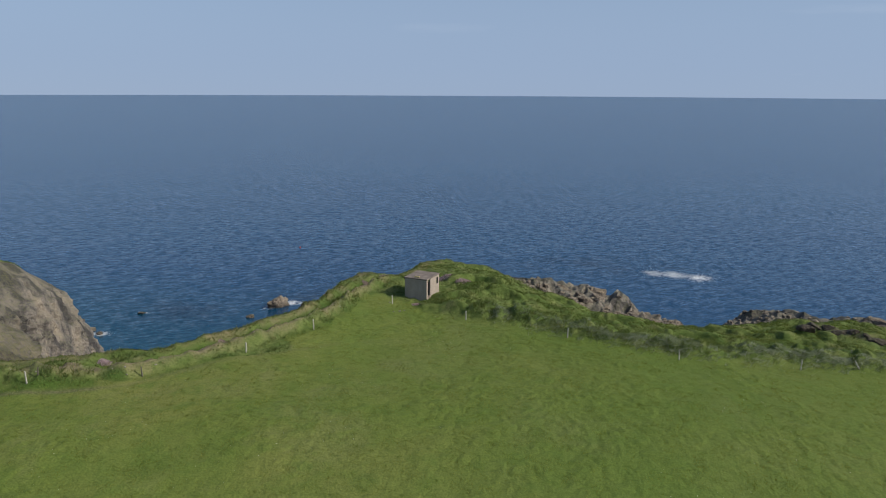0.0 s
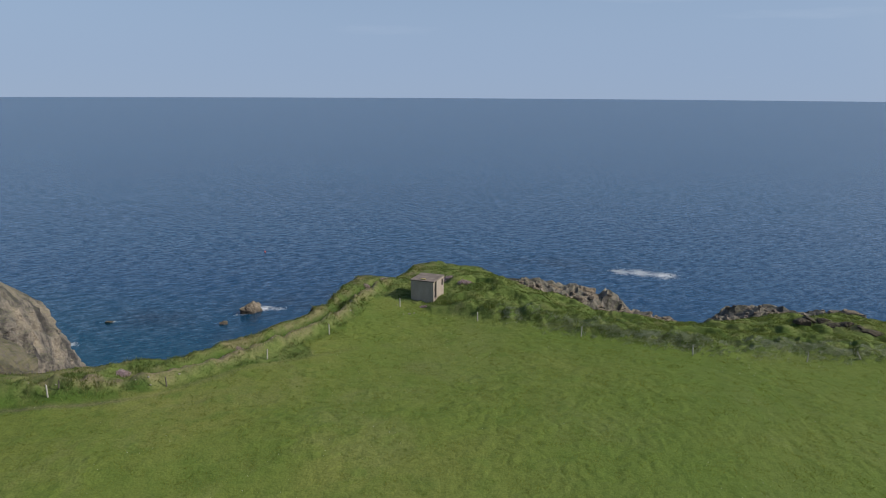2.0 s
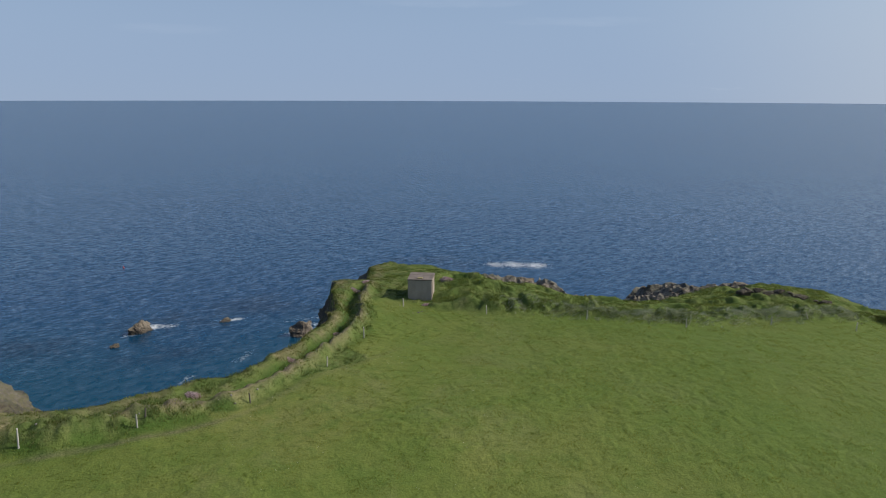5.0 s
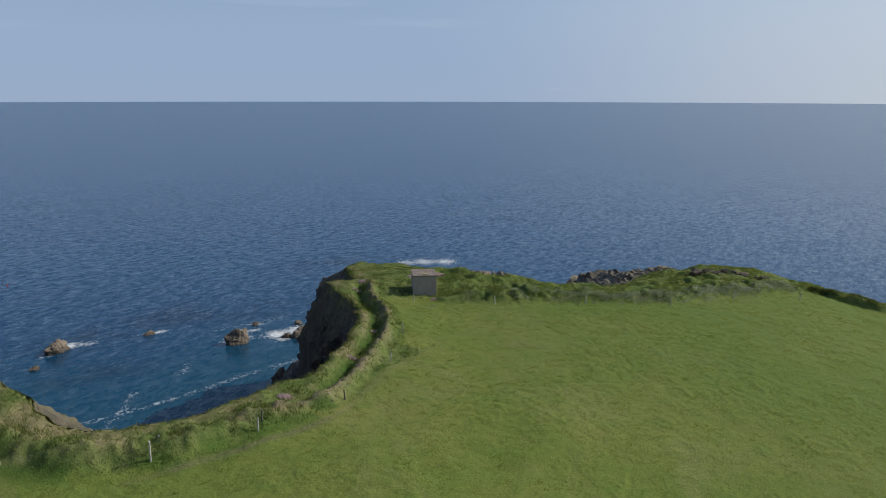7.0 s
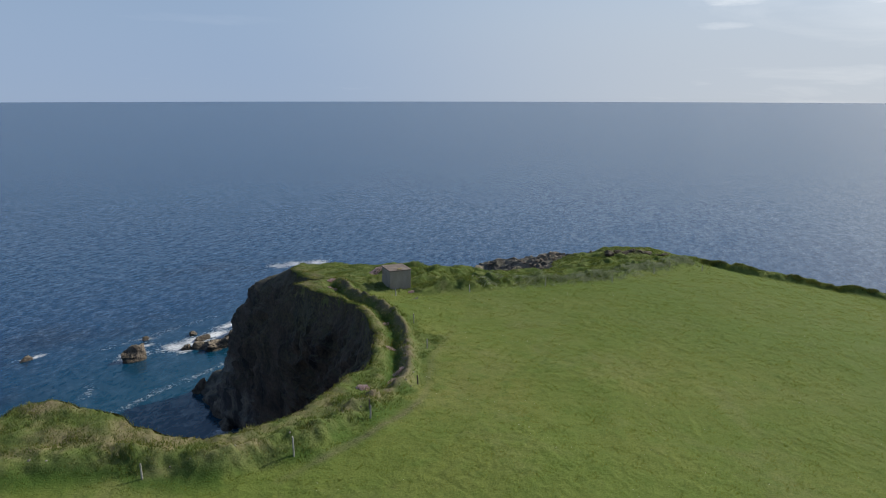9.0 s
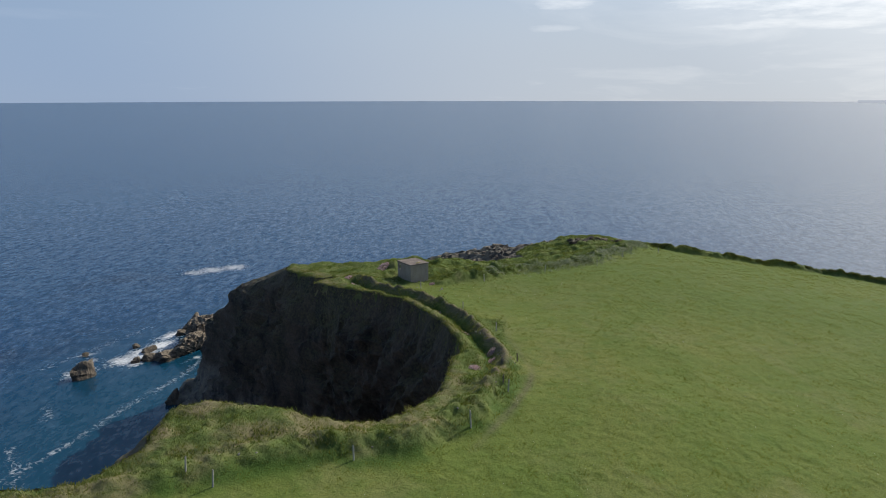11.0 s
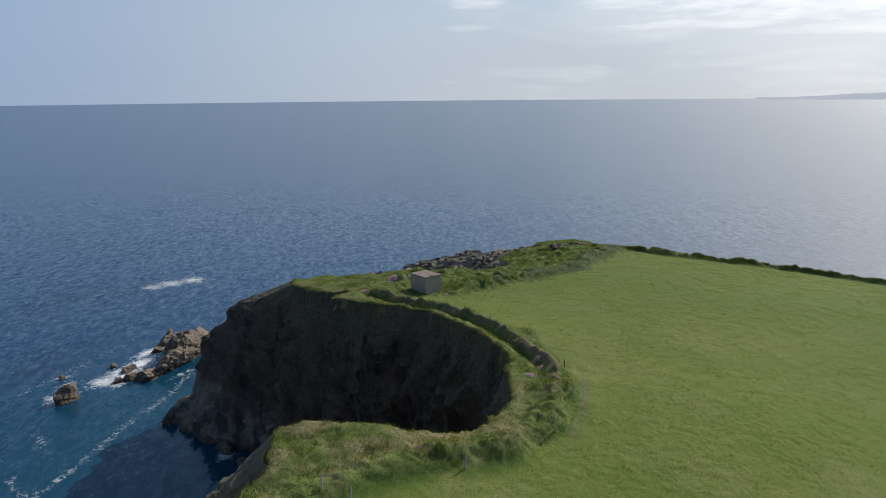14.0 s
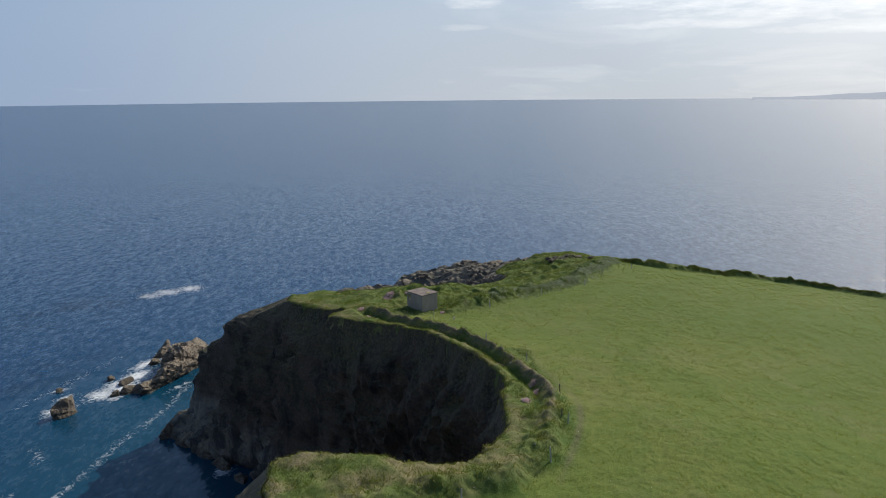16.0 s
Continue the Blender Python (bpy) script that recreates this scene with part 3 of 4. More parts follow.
def water_material():
    m, nt, p = material("sea_water")
    L = nt.links.new
    patch = noise_node(nt, 0.012, 4, 0.6, stretch=(0.6, 1.2, 1))
    deep = ramp_node(nt, patch.outputs["Fac"], [(0.35, WATER[0]), (0.65, WATER[1])])
    col = mix_node(nt, attribute_node(nt, "shallow"), deep.outputs[0], WATER[2])
    weed = math_node(nt, "MULTIPLY", attribute_node(nt, "weed"), ramp_node(nt, noise_node(nt, 0.12, 4).outputs["Fac"], [(0.4, (0, 0, 0)), (0.6, (1, 1, 1))]).outputs[0])
    col = mix_node(nt, weed, col, (0.008, 0.014, 0.026))
    lace = noise_node(nt, 0.8, 8, 0.72, distortion=1.6)
    f = math_node(nt, "ADD", attribute_node(nt, "foam"), math_node(nt, "SUBTRACT", math_node(nt, "MULTIPLY", lace.outputs["Fac"], 2.4), 1.70))
    foam = ramp_node(nt, f, [(0.0, (0, 0, 0)), (0.55, (1, 1, 1))])
    col = mix_node(nt, foam.outputs[0], col, (0.72, 0.75, 0.77))
    L(col, p.inputs["Base Color"])
    rough = nt.nodes.new("ShaderNodeMapRange"); rough.inputs["To Min"].default_value = WATER_ROUGH; rough.inputs["To Max"].default_value = 0.8
    glint = ramp_node(nt, noise_node(nt, 1.3, 2, 0.5).outputs["Fac"], [(0.60, (1, 1, 1)), (0.72, (0.5, 0.5, 0.5))])
    L(foam.outputs[0], rough.inputs["Value"]); 
    lee = math_node(nt, "SUBTRACT", 1.0, math_node(nt, "MULTIPLY", attribute_node(nt, "shelter"), 0.35))
    L(math_node(nt, "MULTIPLY", math_node(nt, "MULTIPLY", rough.outputs[0], glint.outputs[0]), lee), p.inputs["Roughness"])
    p.inputs["Specular IOR Level"].default_value = WATER_GLOSS
    p.inputs["IOR"].default_value = 1.33
    # slopes of swell, wind waves and ripples tilt the surface
    geo = nt.nodes.new("ShaderNodeNewGeometry")
    total = geo.outputs["Normal"]
    for scale, detail, tilt, length in WAVES:
        no = noise_node(nt, scale, detail, 0.6, stretch=(1, 1, 1), distortion=0.15)
        lie = no.inputs["Vector"].links[0].from_node
        lie.vector_type = "TEXTURE"
        lie.inputs["Rotation"].default_value, lie.inputs["Scale"].default_value = (0, 0, radians(25)), (length, 0.8, 1)
        k = nt.nodes.new("ShaderNodeVectorMath"); k.operation = "SUBTRACT"; k.inputs[1].default_value = (0.5, 0.5, 0.5)
        L(no.outputs["Color"], k.inputs[0])
        g = nt.nodes.new("ShaderNodeVectorMath"); g.operation = "MULTIPLY_ADD"; g.inputs[1].default_value = (tilt * 0.7, tilt, 0)
        L(k.outputs[0], g.inputs[0]); L(total, g.inputs[2])
        total = g.outputs[0]
    calm = nt.nodes.new("ShaderNodeMix"); calm.data_type = "VECTOR"
    L(math_node(nt, "MULTIPLY", attribute_node(nt, "shelter"), 0.2), calm.inputs[0]); L(total, calm.inputs[4]); L(geo.outputs["Normal"], calm.inputs[5])
    nm = nt.nodes.new("ShaderNodeVectorMath"); nm.operation = "NORMALIZE"
    L(calm.outputs[1], nm.inputs[0]); L(nm.outputs[0], p.inputs["Normal"])
    return m


def concrete_material(name, dark, pale, streaks=True):
    m, nt, p = material(name)
    L = nt.links.new
    a = noise_node(nt, 1.6, 5, 0.6, stretch=(1, 1, 0.35) if streaks else None)
    b = noise_node(nt, 14, 5, 0.65)
    base = ramp_node(nt, a.outputs["Fac"], [(0.3, dark), (0.65, pale)])
    sp = ramp_node(nt, b.outputs["Fac"], [(0.3, (0.75, 0.75, 0.75)), (0.65, (1.1, 1.1, 1.1))])
    L(mix_node(nt, 1.0, base.outputs[0], sp.outputs[0], "MULTIPLY"), p.inputs["Base Color"])
    p.inputs["Roughness"].default_value = 0.88
    L(bump_node(nt, b.outputs["Fac"], 0.5, 0.02), p.inputs["Normal"])
    return m


def plain_material(name, dark, pale, scale=6.0, rough=0.8):
    m, nt, p = material(name)
    a = noise_node(nt, scale, 5, 0.6)
    nt.links.new(ramp_node(nt, a.outputs["Fac"], [(0.3, dark), (0.7, pale)]).outputs[0], p.inputs["Base Color"])
    nt.links.new(bump_node(nt, a.outputs["Fac"], 0.4, 0.02), p.inputs["Normal"])
    p.inputs["Roughness"].default_value = rough
    return m


TURF = turf_material()
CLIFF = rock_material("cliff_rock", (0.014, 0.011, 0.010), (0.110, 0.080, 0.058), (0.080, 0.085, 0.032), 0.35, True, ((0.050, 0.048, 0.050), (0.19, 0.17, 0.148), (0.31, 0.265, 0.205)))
OUTCROP = rock_material("outcrop_rock", (0.055, 0.046, 0.040), (0.245, 0.205, 0.165), (0.25, 0.19, 0.10), 0.6, False)
PALE_ROCK = rock_material("shore_rock", (0.070, 0.057, 0.047), (0.27, 0.225, 0.175), (0.29, 0.24, 0.15), 0.5, False)
WATER_MAT = water_material()
WALL_MAT = concrete_material("rendered_wall", (0.295, 0.248, 0.208), (0.38, 0.325, 0.275))
ROOF_MAT = concrete_material("roof_slab", (0.12, 0.095, 0.080), (0.235, 0.195, 0.165), False)
POST_MAT = plain_material("weathered_wood", (0.30, 0.28, 0.25), (0.52, 0.50, 0.46))
DARK_POST = plain_material("dark_wood", (0.07, 0.06, 0.05), (0.14, 0.12, 0.10))
TUFT_MAT = blade_material("long_grass", [(0.25, (0.090, 0.130, 0.032)), (0.48, (0.145, 0.172, 0.055)), (0.66, (0.215, 0.215, 0.095)), (0.8, (0.31, 0.30, 0.18))])
FIELD_BLADE = blade_material("pasture_grass", [(0.25, (0.122, 0.168, 0.033)), (0.5, (0.168, 0.200, 0.047)), (0.75, (0.228, 0.236, 0.074))])
GREEN_TUFT = blade_material("green_tuft", [(0.25, (0.072, 0.116, 0.030)), (0.5, (0.112, 0.152, 0.046)), (0.75, (0.175, 0.195, 0.086))])
PALE_TUFT = blade_material("bleached_grass", [(0.25, (0.17, 0.215, 0.12)), (0.5, (0.30, 0.345, 0.245)), (0.75, (0.49, 0.51, 0.43))], (1.0, 1.0, 0.85))
TUSSOCK = blade_material("tussock_grass", [(0.25, (0.098, 0.150, 0.026)), (0.5, (0.125, 0.172, 0.034)), (0.75, (0.165, 0.20, 0.048))])
STONE = concrete_material("field_stone", (0.16, 0.145, 0.13), (0.36, 0.335, 0.31), False)
HEDGE_MAT = blade_material("hedge_leaf", [(0.25, (0.042, 0.066, 0.024)), (0.5, (0.075, 0.098, 0.038)), (0.75, (0.150, 0.152, 0.078))])
DAISY = blade_material("daisy_white", [(0.3, (0.62, 0.62, 0.56)), (0.7, (0.8, 0.8, 0.74))], (1.0, 1.0, 0.95))
THRIFT = blade_material("thrift", [(0.3, (0.44, 0.33, 0.34)), (0.7, (0.68, 0.56, 0.58))], (1.0, 0.95, 0.95))


# ---------------------------------------------------------------- mesh helpers
def mesh_object(name, verts, faces, mat, smooth_shade=True, attributes=None):
    me = bpy.data.meshes.new(name)
    verts, faces = np.asarray(verts, np.float32), np.asarray(faces, np.int32)
    n, k = faces.shape
    me.vertices.add(len(verts)); me.vertices.foreach_set("co", verts.ravel())
    me.loops.add(n * k); me.loops.foreach_set("vertex_index", faces.ravel())
    me.polygons.add(n); me.polygons.foreach_set("loop_start", np.arange(0, n * k, k, dtype=np.int32))
    me.polygons.foreach_set("use_smooth", np.full(n, smooth_shade))
    for key, values in (attributes or {}).items():
        at = me.attributes.new(key, "FLOAT", "POINT")
        at.data.foreach_set("value", np.asarray(values, np.float32).ravel())
    me.update(calc_edges=True)
    me.materials.append(mat)
    return new(name, me)


def grid_faces(rows, cols):
    i = np.arange(rows * cols).reshape(rows, cols)
    return np.stack([i[:-1, :-1], i[:-1, 1:], i[1:, 1:], i[1:, :-1]], -1).reshape(-1, 4)


def part(name, bm, mat, parent, label=""):
    me = bpy.data.meshes.new(name)
    bm.to_mesh(me)
    bm.free()
    me.materials.append(mat)
    ob = new(name, me)
    ob.parent = parent
    if label:
        ob["label"] = label
    return ob


def box(bm, x0, y0, z0, x1, y1, z1, bevel=0.0):
    r = bmesh.ops.create_cube(bm, size=1)
    bmesh.ops.scale(bm, vec=(x1 - x0, y1 - y0, z1 - z0), verts=r["verts"])
    bmesh.ops.translate(bm, vec=((x0 + x1) / 2, (y0 + y1) / 2, (z0 + z1) / 2), verts=r["verts"])
    if bevel:
        bmesh.ops.bevel(bm, geom=list({e for v in r["verts"] for e in v.link_edges}), offset=bevel, segments=1, affect="EDGES")
    return r["verts"]


# ---------------------------------------------------------------- land
def spaced(marks):
    out = []
    for a, b, step in marks:
        out.extend(np.arange(a, b, step))
    return np.array(out + [marks[-1][1]])


cx = spaced([(-190, -110, 8), (-110, -72, 1.0), (-72, 0, 0.36), (0, 72, 0.45), (72, 82, 2)])
cy = spaced([(-200, -20, 10), (-20, 25, 1.5), (25, 50, 0.6), (50, 96, 0.36), (96, 136, 0.5)])
gx = spaced([(-190, -110, 8), (-110, -72, 0.8), (-72, 66, 0.17), (66, 82, 1.5)])
gy = spaced([(-200, -20, 10), (-20, 10, 1.0), (10, 32, 0.3), (32, 97, 0.17), (97, 136, 0.4)])


def finer(field):
    """A field on the plain net, spread over the fine one."""
    across = np.array([np.interp(gx, cx, row) for row in field])
    return np.array([np.interp(gy, cy, col) for col in across.T]).T


GZ, ROUGH, BARE, INSIDE, TRENCH, DRY, LUSH = [finer(f) for f in ground(*np.meshgrid(cx, cy))]
GX, GY = np.meshgrid(gx, gy)
near = smooth(-80, -70, GX) * smooth(8, 14, GY)


def billow(x, y, scale, seed):
    """Rounded cushions with creases between them, 0 to 1."""
    wx, wy = x + 0.5 * vnoise(x * scale * 0.7, y * scale * 0.7, None, seed + 1), y + 0.5 * vnoise(x * scale * 0.7, y * scale * 0.7, None, seed + 2)
    return np.abs(vnoise(wx * scale, wy * scale, None, seed)) ** 0.7


sward = 0.08 * billow(GX, GY, 1.4, 401) + 0.05 * billow(GX, GY, 2.9, 411)
sward *= 0.35 + 0.9 * smooth(-0.5, 0.6, fractal(GX * 0.14, GY * 0.14, None, 421, 3))
tangle = (0.26 * billow(GX, GY, 0.62, 431) + 0.20 * billow(GX, GY, 1.5, 441)) * (0.5 + 0.5 * smooth(-4, 4, GX)) + 0.07 * billow(GX, GY, 3.2, 451)
GZ = GZ + near * ((1 - ROUGH) * (sward - 0.05) + ROUGH * (1 - 0.7 * TRENCH) * (tangle - 0.16 - 0.12 * smooth(2, 14, GX)))
keep = (INSIDE > -0.28)
quads = grid_faces(len(gy), len(gx))
quads = quads[keep.ravel()[quads].all(1)]
used = np.unique(quads)
index = np.full(GX.size, -1); index[used] = np.arange(len(used))
land = mesh_object("ground", np.column_stack([GX.ravel(), GY.ravel(), GZ.ravel()])[used], index[quads], TURF, True,
                   {"rough": ROUGH.ravel()[used], "bare": BARE.ravel()[used], "lush": LUSH.ravel()[used], "dry": DRY.ravel()[used]})
tagged(land, "green sheep-grazed clifftop pasture with rough grassy edges", "ground", kind="structure")

# cliff: a curtain of rock from the edge down into the sea
CL = EDGE
CL = CL[(CL[:, 1] > -30)]
kern = np.hanning(9); kern /= kern.sum()


def smoothed(a):
    return np.convolve(np.pad(a, 4, mode="edge"), kern, "valid")


reach = np.column_stack([smoothed(CL[:, 3]) - CL[:, 0], smoothed(CL[:, 4]) - CL[:, 1]])
run = np.linalg.norm(reach, axis=1)
outward = reach / run[:, None]
rows = 100
V = (np.arange(rows) / (rows - 1))[None, :] ** 1.45
power = smoothed(np.where((run > 11) & (CL[:, 0] > -2), 0.6, 0.95))[:, None]
top = ground(CL[:, 0] - 0.15 * outward[:, 0], CL[:, 1] - 0.15 * outward[:, 1])[0]
cape = (smooth(15, 20, run) * smooth(9, 5, CL[:, 0]))[:, None]
shelf = (smooth(7, 12, CL[:, 0]) * smooth(9, 15, run))[:, None] * (1 - cape)
outer = smooth(30, 38, CL[:, 0])[:, None]
steps = (1 - outer) * np.interp(V, [0, 0.04, 0.09, 0.14, 0.24, 1], [0, 0.2, 0.5, 0.74, 0.80, 1.0]) + outer * np.interp(V, [0, 0.10, 0.22, 0.26, 0.33, 0.45, 1], [0, 0.24, 0.6, 0.76, 0.88, 0.93, 1.0])
slope = smoothed(smooth(-60, -63, CL[:, 0]) * smooth(80, 86, CL[:, 1]) * smooth(119, 115, CL[:, 1]))[:, None]
ramp = np.interp(V, [0, 0.08, 0.22, 0.36, 0.5, 0.7, 1], [0, 0.16, 0.34, 0.47, 0.60, 0.88, 1.0])
lobe = smoothed(smooth(-57, -52, CL[:, 0]) * smooth(-45.6, -47.4, CL[:, 0]) * smooth(63, 66, CL[:, 1]) * smooth(79, 76, CL[:, 1]))[:, None]
spur = np.interp(V, [0, 0.1, 0.2, 0.27, 0.5, 1], [0, 0.4, 0.66, 0.78, 0.9, 1.0])
off = run[:, None] * ((1 - cape - shelf - slope - lobe) * V ** power + slope * ramp + lobe * spur + shelf * steps + cape * np.interp(V, [0, 0.12, 0.20, 0.45, 0.80, 0.88, 1], [0, 0.30, 0.46, 0.67, 0.76, 0.90, 1.0]))
CX = CL[:, 0:1] + outward[:, 0:1] * off + cape * 14.0 * V * (1 - V)
CY = CL[:, 1:2] + outward[:, 1:2] * off
CZ = top[:, None] - 0.12 + (SEA - 2.5 - top[:, None]) * V
swing = smooth(0, 0.25, V) * (0.6 + 0.4 * smooth(0, 14, run)[:, None]) * (1 - 0.55 * smooth(-50, -58, CL[:, 0:1])) * (1 - 0.4 * cape)
gully = ridged(CX * 0.11 + CZ * 0.03, CY * 0.11 - CZ * 0.035, CZ * 0.045, 21, 4)
dip = CZ * 0.8 + CY * 0.45 - CX * 0.25
beds = ridged(dip * 0.16, (CX + CY) * 0.05, None, 27, 3)
ribs = ridged(CX * 0.34 + CZ * 0.05, CY * 0.34 - CZ * 0.04, CZ * 0.06, 28, 3)
crag = ridged(CX * 0.36 + CZ * 0.1, CY * 0.36, CZ * 0.34, 22, 4)
chip = fractal(CX * 1.4, CY * 1.4, CZ * 1.1, 23, 3)
push = np.maximum(swing * (2.0 * gully + 0.7 * beds + 1.1 * crag + 0.6 * chip + 0.75 * ribs * (1 - cape) - 0.9), -0.4 * off * smooth(0.1, 0.35, V))
CX = CX + outward[:, 0:1] * push
CY = CY + outward[:, 1:2] * push
broken = smooth(10, 18, run)[:, None] * smooth(6, 13, CL[:, 0:1])
craggy = broken * smooth(0.4, 3.5, off)
CZ = CZ + (swing * (1 - broken) * (0.5 * crag + 0.3 * chip) + craggy * (0.75 * ridged(CX * 0.2, CY * 0.2, None, 24, 4) + 0.42 * ridged(CX * 0.6, CY * 0.6, None, 25, 3) + 0.16 * chip - 1.1)) * smooth(1, 0.8, V)
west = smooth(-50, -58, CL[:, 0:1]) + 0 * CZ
# paler stone colours: west cliff, spur, cape foot and the broken east slope
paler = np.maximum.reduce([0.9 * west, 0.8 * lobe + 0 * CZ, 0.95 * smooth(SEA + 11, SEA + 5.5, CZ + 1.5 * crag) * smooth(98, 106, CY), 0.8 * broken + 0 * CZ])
drape = np.clip(smooth(0.30, 0.02, V + 0.10 * crag) + 0.6 * smooth(0.55, 0.25, V) * smooth(-0.2, 0.6, fractal(CX * 0.18, CY * 0.18, CZ * 0.14, 29, 4)), 0, 1) * (1 - broken) * (1 - 0.45 * west)
drape = np.maximum(drape, 0.85 * lobe * smooth(0.6, 0.4, V))
cliff = mesh_object("cliff", np.column_stack([CX.ravel(), CY.ravel(), CZ.ravel()]), grid_faces(len(CL), rows)[:, ::-1], CLIFF, False, {"paler_rock": paler, "growth": drape})
tagged(cliff, "tall dark rocky sea cliff below the grass edge", "cliff", kind="structure")

# ---------------------------------------------------------------- sea
FOAM = [(-37.5, 174, 4, 2.6, 0.95), (-34.5, 173.5, 3.4, 2.0, 0.8), (-42, 169, 3, 1.4, 0.6), (62, 205.5, 5, 5.5, 0.78), (67, 203.5, 5.5, 6, 0.86), (73, 200.5, 5.5, 5.5, 0.84), (-5.5, 160, 4.2, 3.0, 0.95), (-7.5, 158.4, 3.2, 2.4, 0.8), (-1, 164, 3.5, 1.6, 0.8), (1.5, 168, 2.6, 1.2, 0.95),
        (3, 158.5, 4.5, 3.5, 1.0), (8, 158.5, 4.5, 4, 1.1), (13, 159.5, 5.5, 3, 1.15), (20, 163, 6, 2.4, 1.05), (28, 165.5, 5, 1.6, 0.9), (3, 154.5, 2.6, 1.6, 0.9), (-20, 173.8, 3.5, 1.4, 0.95), (-71, 165.2, 2.4, 0.9, 0.9), (-74.5, 150, 3.4, 1.8, 0.95),
        (-11.2, 115.2, 2.6, 1.9, 0.95), (12, 147, 5, 0.9, 0.75), (33, 108, 14, 5, 0.6)]
STREAKS = [[(14, 146), (2, 141), (-8, 139), (-17, 136), (-28, 133), (-40, 131)], [(-18, 150), (-21, 145)], [(20, 172), (5, 170), (-8, 168)], [(-30, 140), (-36, 128), (-45, 118)]]
ang = np.linspace(0, 2 * math.pi, 721)
rad = np.concatenate([np.arange(0, 130, 1.3), 130 * 1.032 ** np.arange(0, 115)])
rad = np.append(rad[rad < 4850], 4850)
RR, AA = np.meshgrid(rad, ang, indexing="ij")
SX, SY = -10 + RR * np.cos(AA), 125 + RR * np.sin(AA)
foam = np.zeros_like(SX)
for fx, fy, rx, ry, k in FOAM:
    foam = np.maximum(foam, k * np.exp(-(((SX - fx) / rx) ** 2 + ((SY - fy) / ry) ** 2)))
for streak in STREAKS:
    near = (np.abs(SX) < 90) & (SY > 90) & (SY < 190)
    d, _ = line_distance(SX[near], SY[near], spline(streak, 2))
    foam[near] = np.maximum(foam[near], 0.52 * np.exp(-(d / 1.5) ** 2))
rim_far = np.full(SX.shape, 100.0)
near = (RR < 190)
dd, _ = line_distance(SX[near], SY[near], CL[::6])
rim_far[near] = dd
shallow = 0.7 * smooth(85, 20, rim_far)
weed = np.zeros_like(SX)
for wx, wy, wr in [(-30, 178, 9), (-12, 185, 10), (60, 210, 8), (-36, 155, 6), (-60, 168, 8), (5, 180, 8), (40, 215, 10)]:
    weed = np.maximum(weed, np.exp(-(((SX - wx) / (wr * 1.6)) ** 2 + ((SY - wy) / wr) ** 2)))
sea = mesh_object("water", np.column_stack([SX.ravel(), SY.ravel(), np.full(SX.size, SEA)]), grid_faces(len(rad), 721), WATER_MAT, True,
                  {"foam": foam, "shallow": shallow, "weed": 0.6 * weed, "shelter": smooth(48, 14, rim_far) * smooth(5, -8, SX)})
tagged(sea, "open blue sea with small waves and foam", "sea", kind="structure")


# ---------------------------------------------------------------- rocks
def rock_mesh(name, sx, sy, sz, seed, cuts=4):
    """A boulder split along flat faces, with bedding and a broken surface."""
    dice = np.random.default_rng(seed)
    bm = bmesh.new()
    bmesh.ops.create_icosphere(bm, subdivisions=cuts, radius=1)
    q = np.array([v.co[:] for v in bm.verts]) * 1.12
    for _ in range(16):
        n = dice.normal(0, 1, 3) * (1, 1, 0.7)
        n /= np.linalg.norm(n)
        q = q - np.outer(np.maximum(q @ n - dice.uniform(0.5, 0.95), 0) * 0.92, n)
    size = np.array([sx, sy, sz])
    w = q * size + seed * 3.7
    big = max(sx, sy, sz)
    k = 1 + 0.16 * ridged(w[:, 0] * 0.9 / big, w[:, 1] * 0.9 / big, w[:, 2] * 0.9 / big, seed, 3, 0.55) + 0.20 * ridged(w[:, 0] * 0.45, w[:, 1] * 0.45, w[:, 2] * 0.5, seed + 7, 3) * min(1, big / 3)
    k = k + 0.09 * ridged(w[:, 0] * 1.5, w[:, 1] * 1.5, w[:, 2] * 1.2, seed + 3, 3)
    beds = w @ np.array([0.5, 0.25, 0.85])
    k = k - 0.07 * (np.abs((beds * 0.9) % 1.0 - 0.5) < 0.13)
    q = q * k[:, None] * size
    for v, c in zip(bm.verts, q):
        v.co = c
    me = bpy.data.meshes.new(name)
    bm.to_mesh(me)
    bm.free()
    return me


def rock(name, x, y, z, sx, sy, sz, turn, seed, label, mat=None, group="", cuts=5):
    me = rock_mesh(name, sx, sy, sz, seed, cuts)
    me.materials.append(mat or PALE_ROCK)
    ob = new(name, me)
    ob.matrix_world = pose(x, y, z, 0, 0, turn)
    return tagged(ob, label, "rock", group)


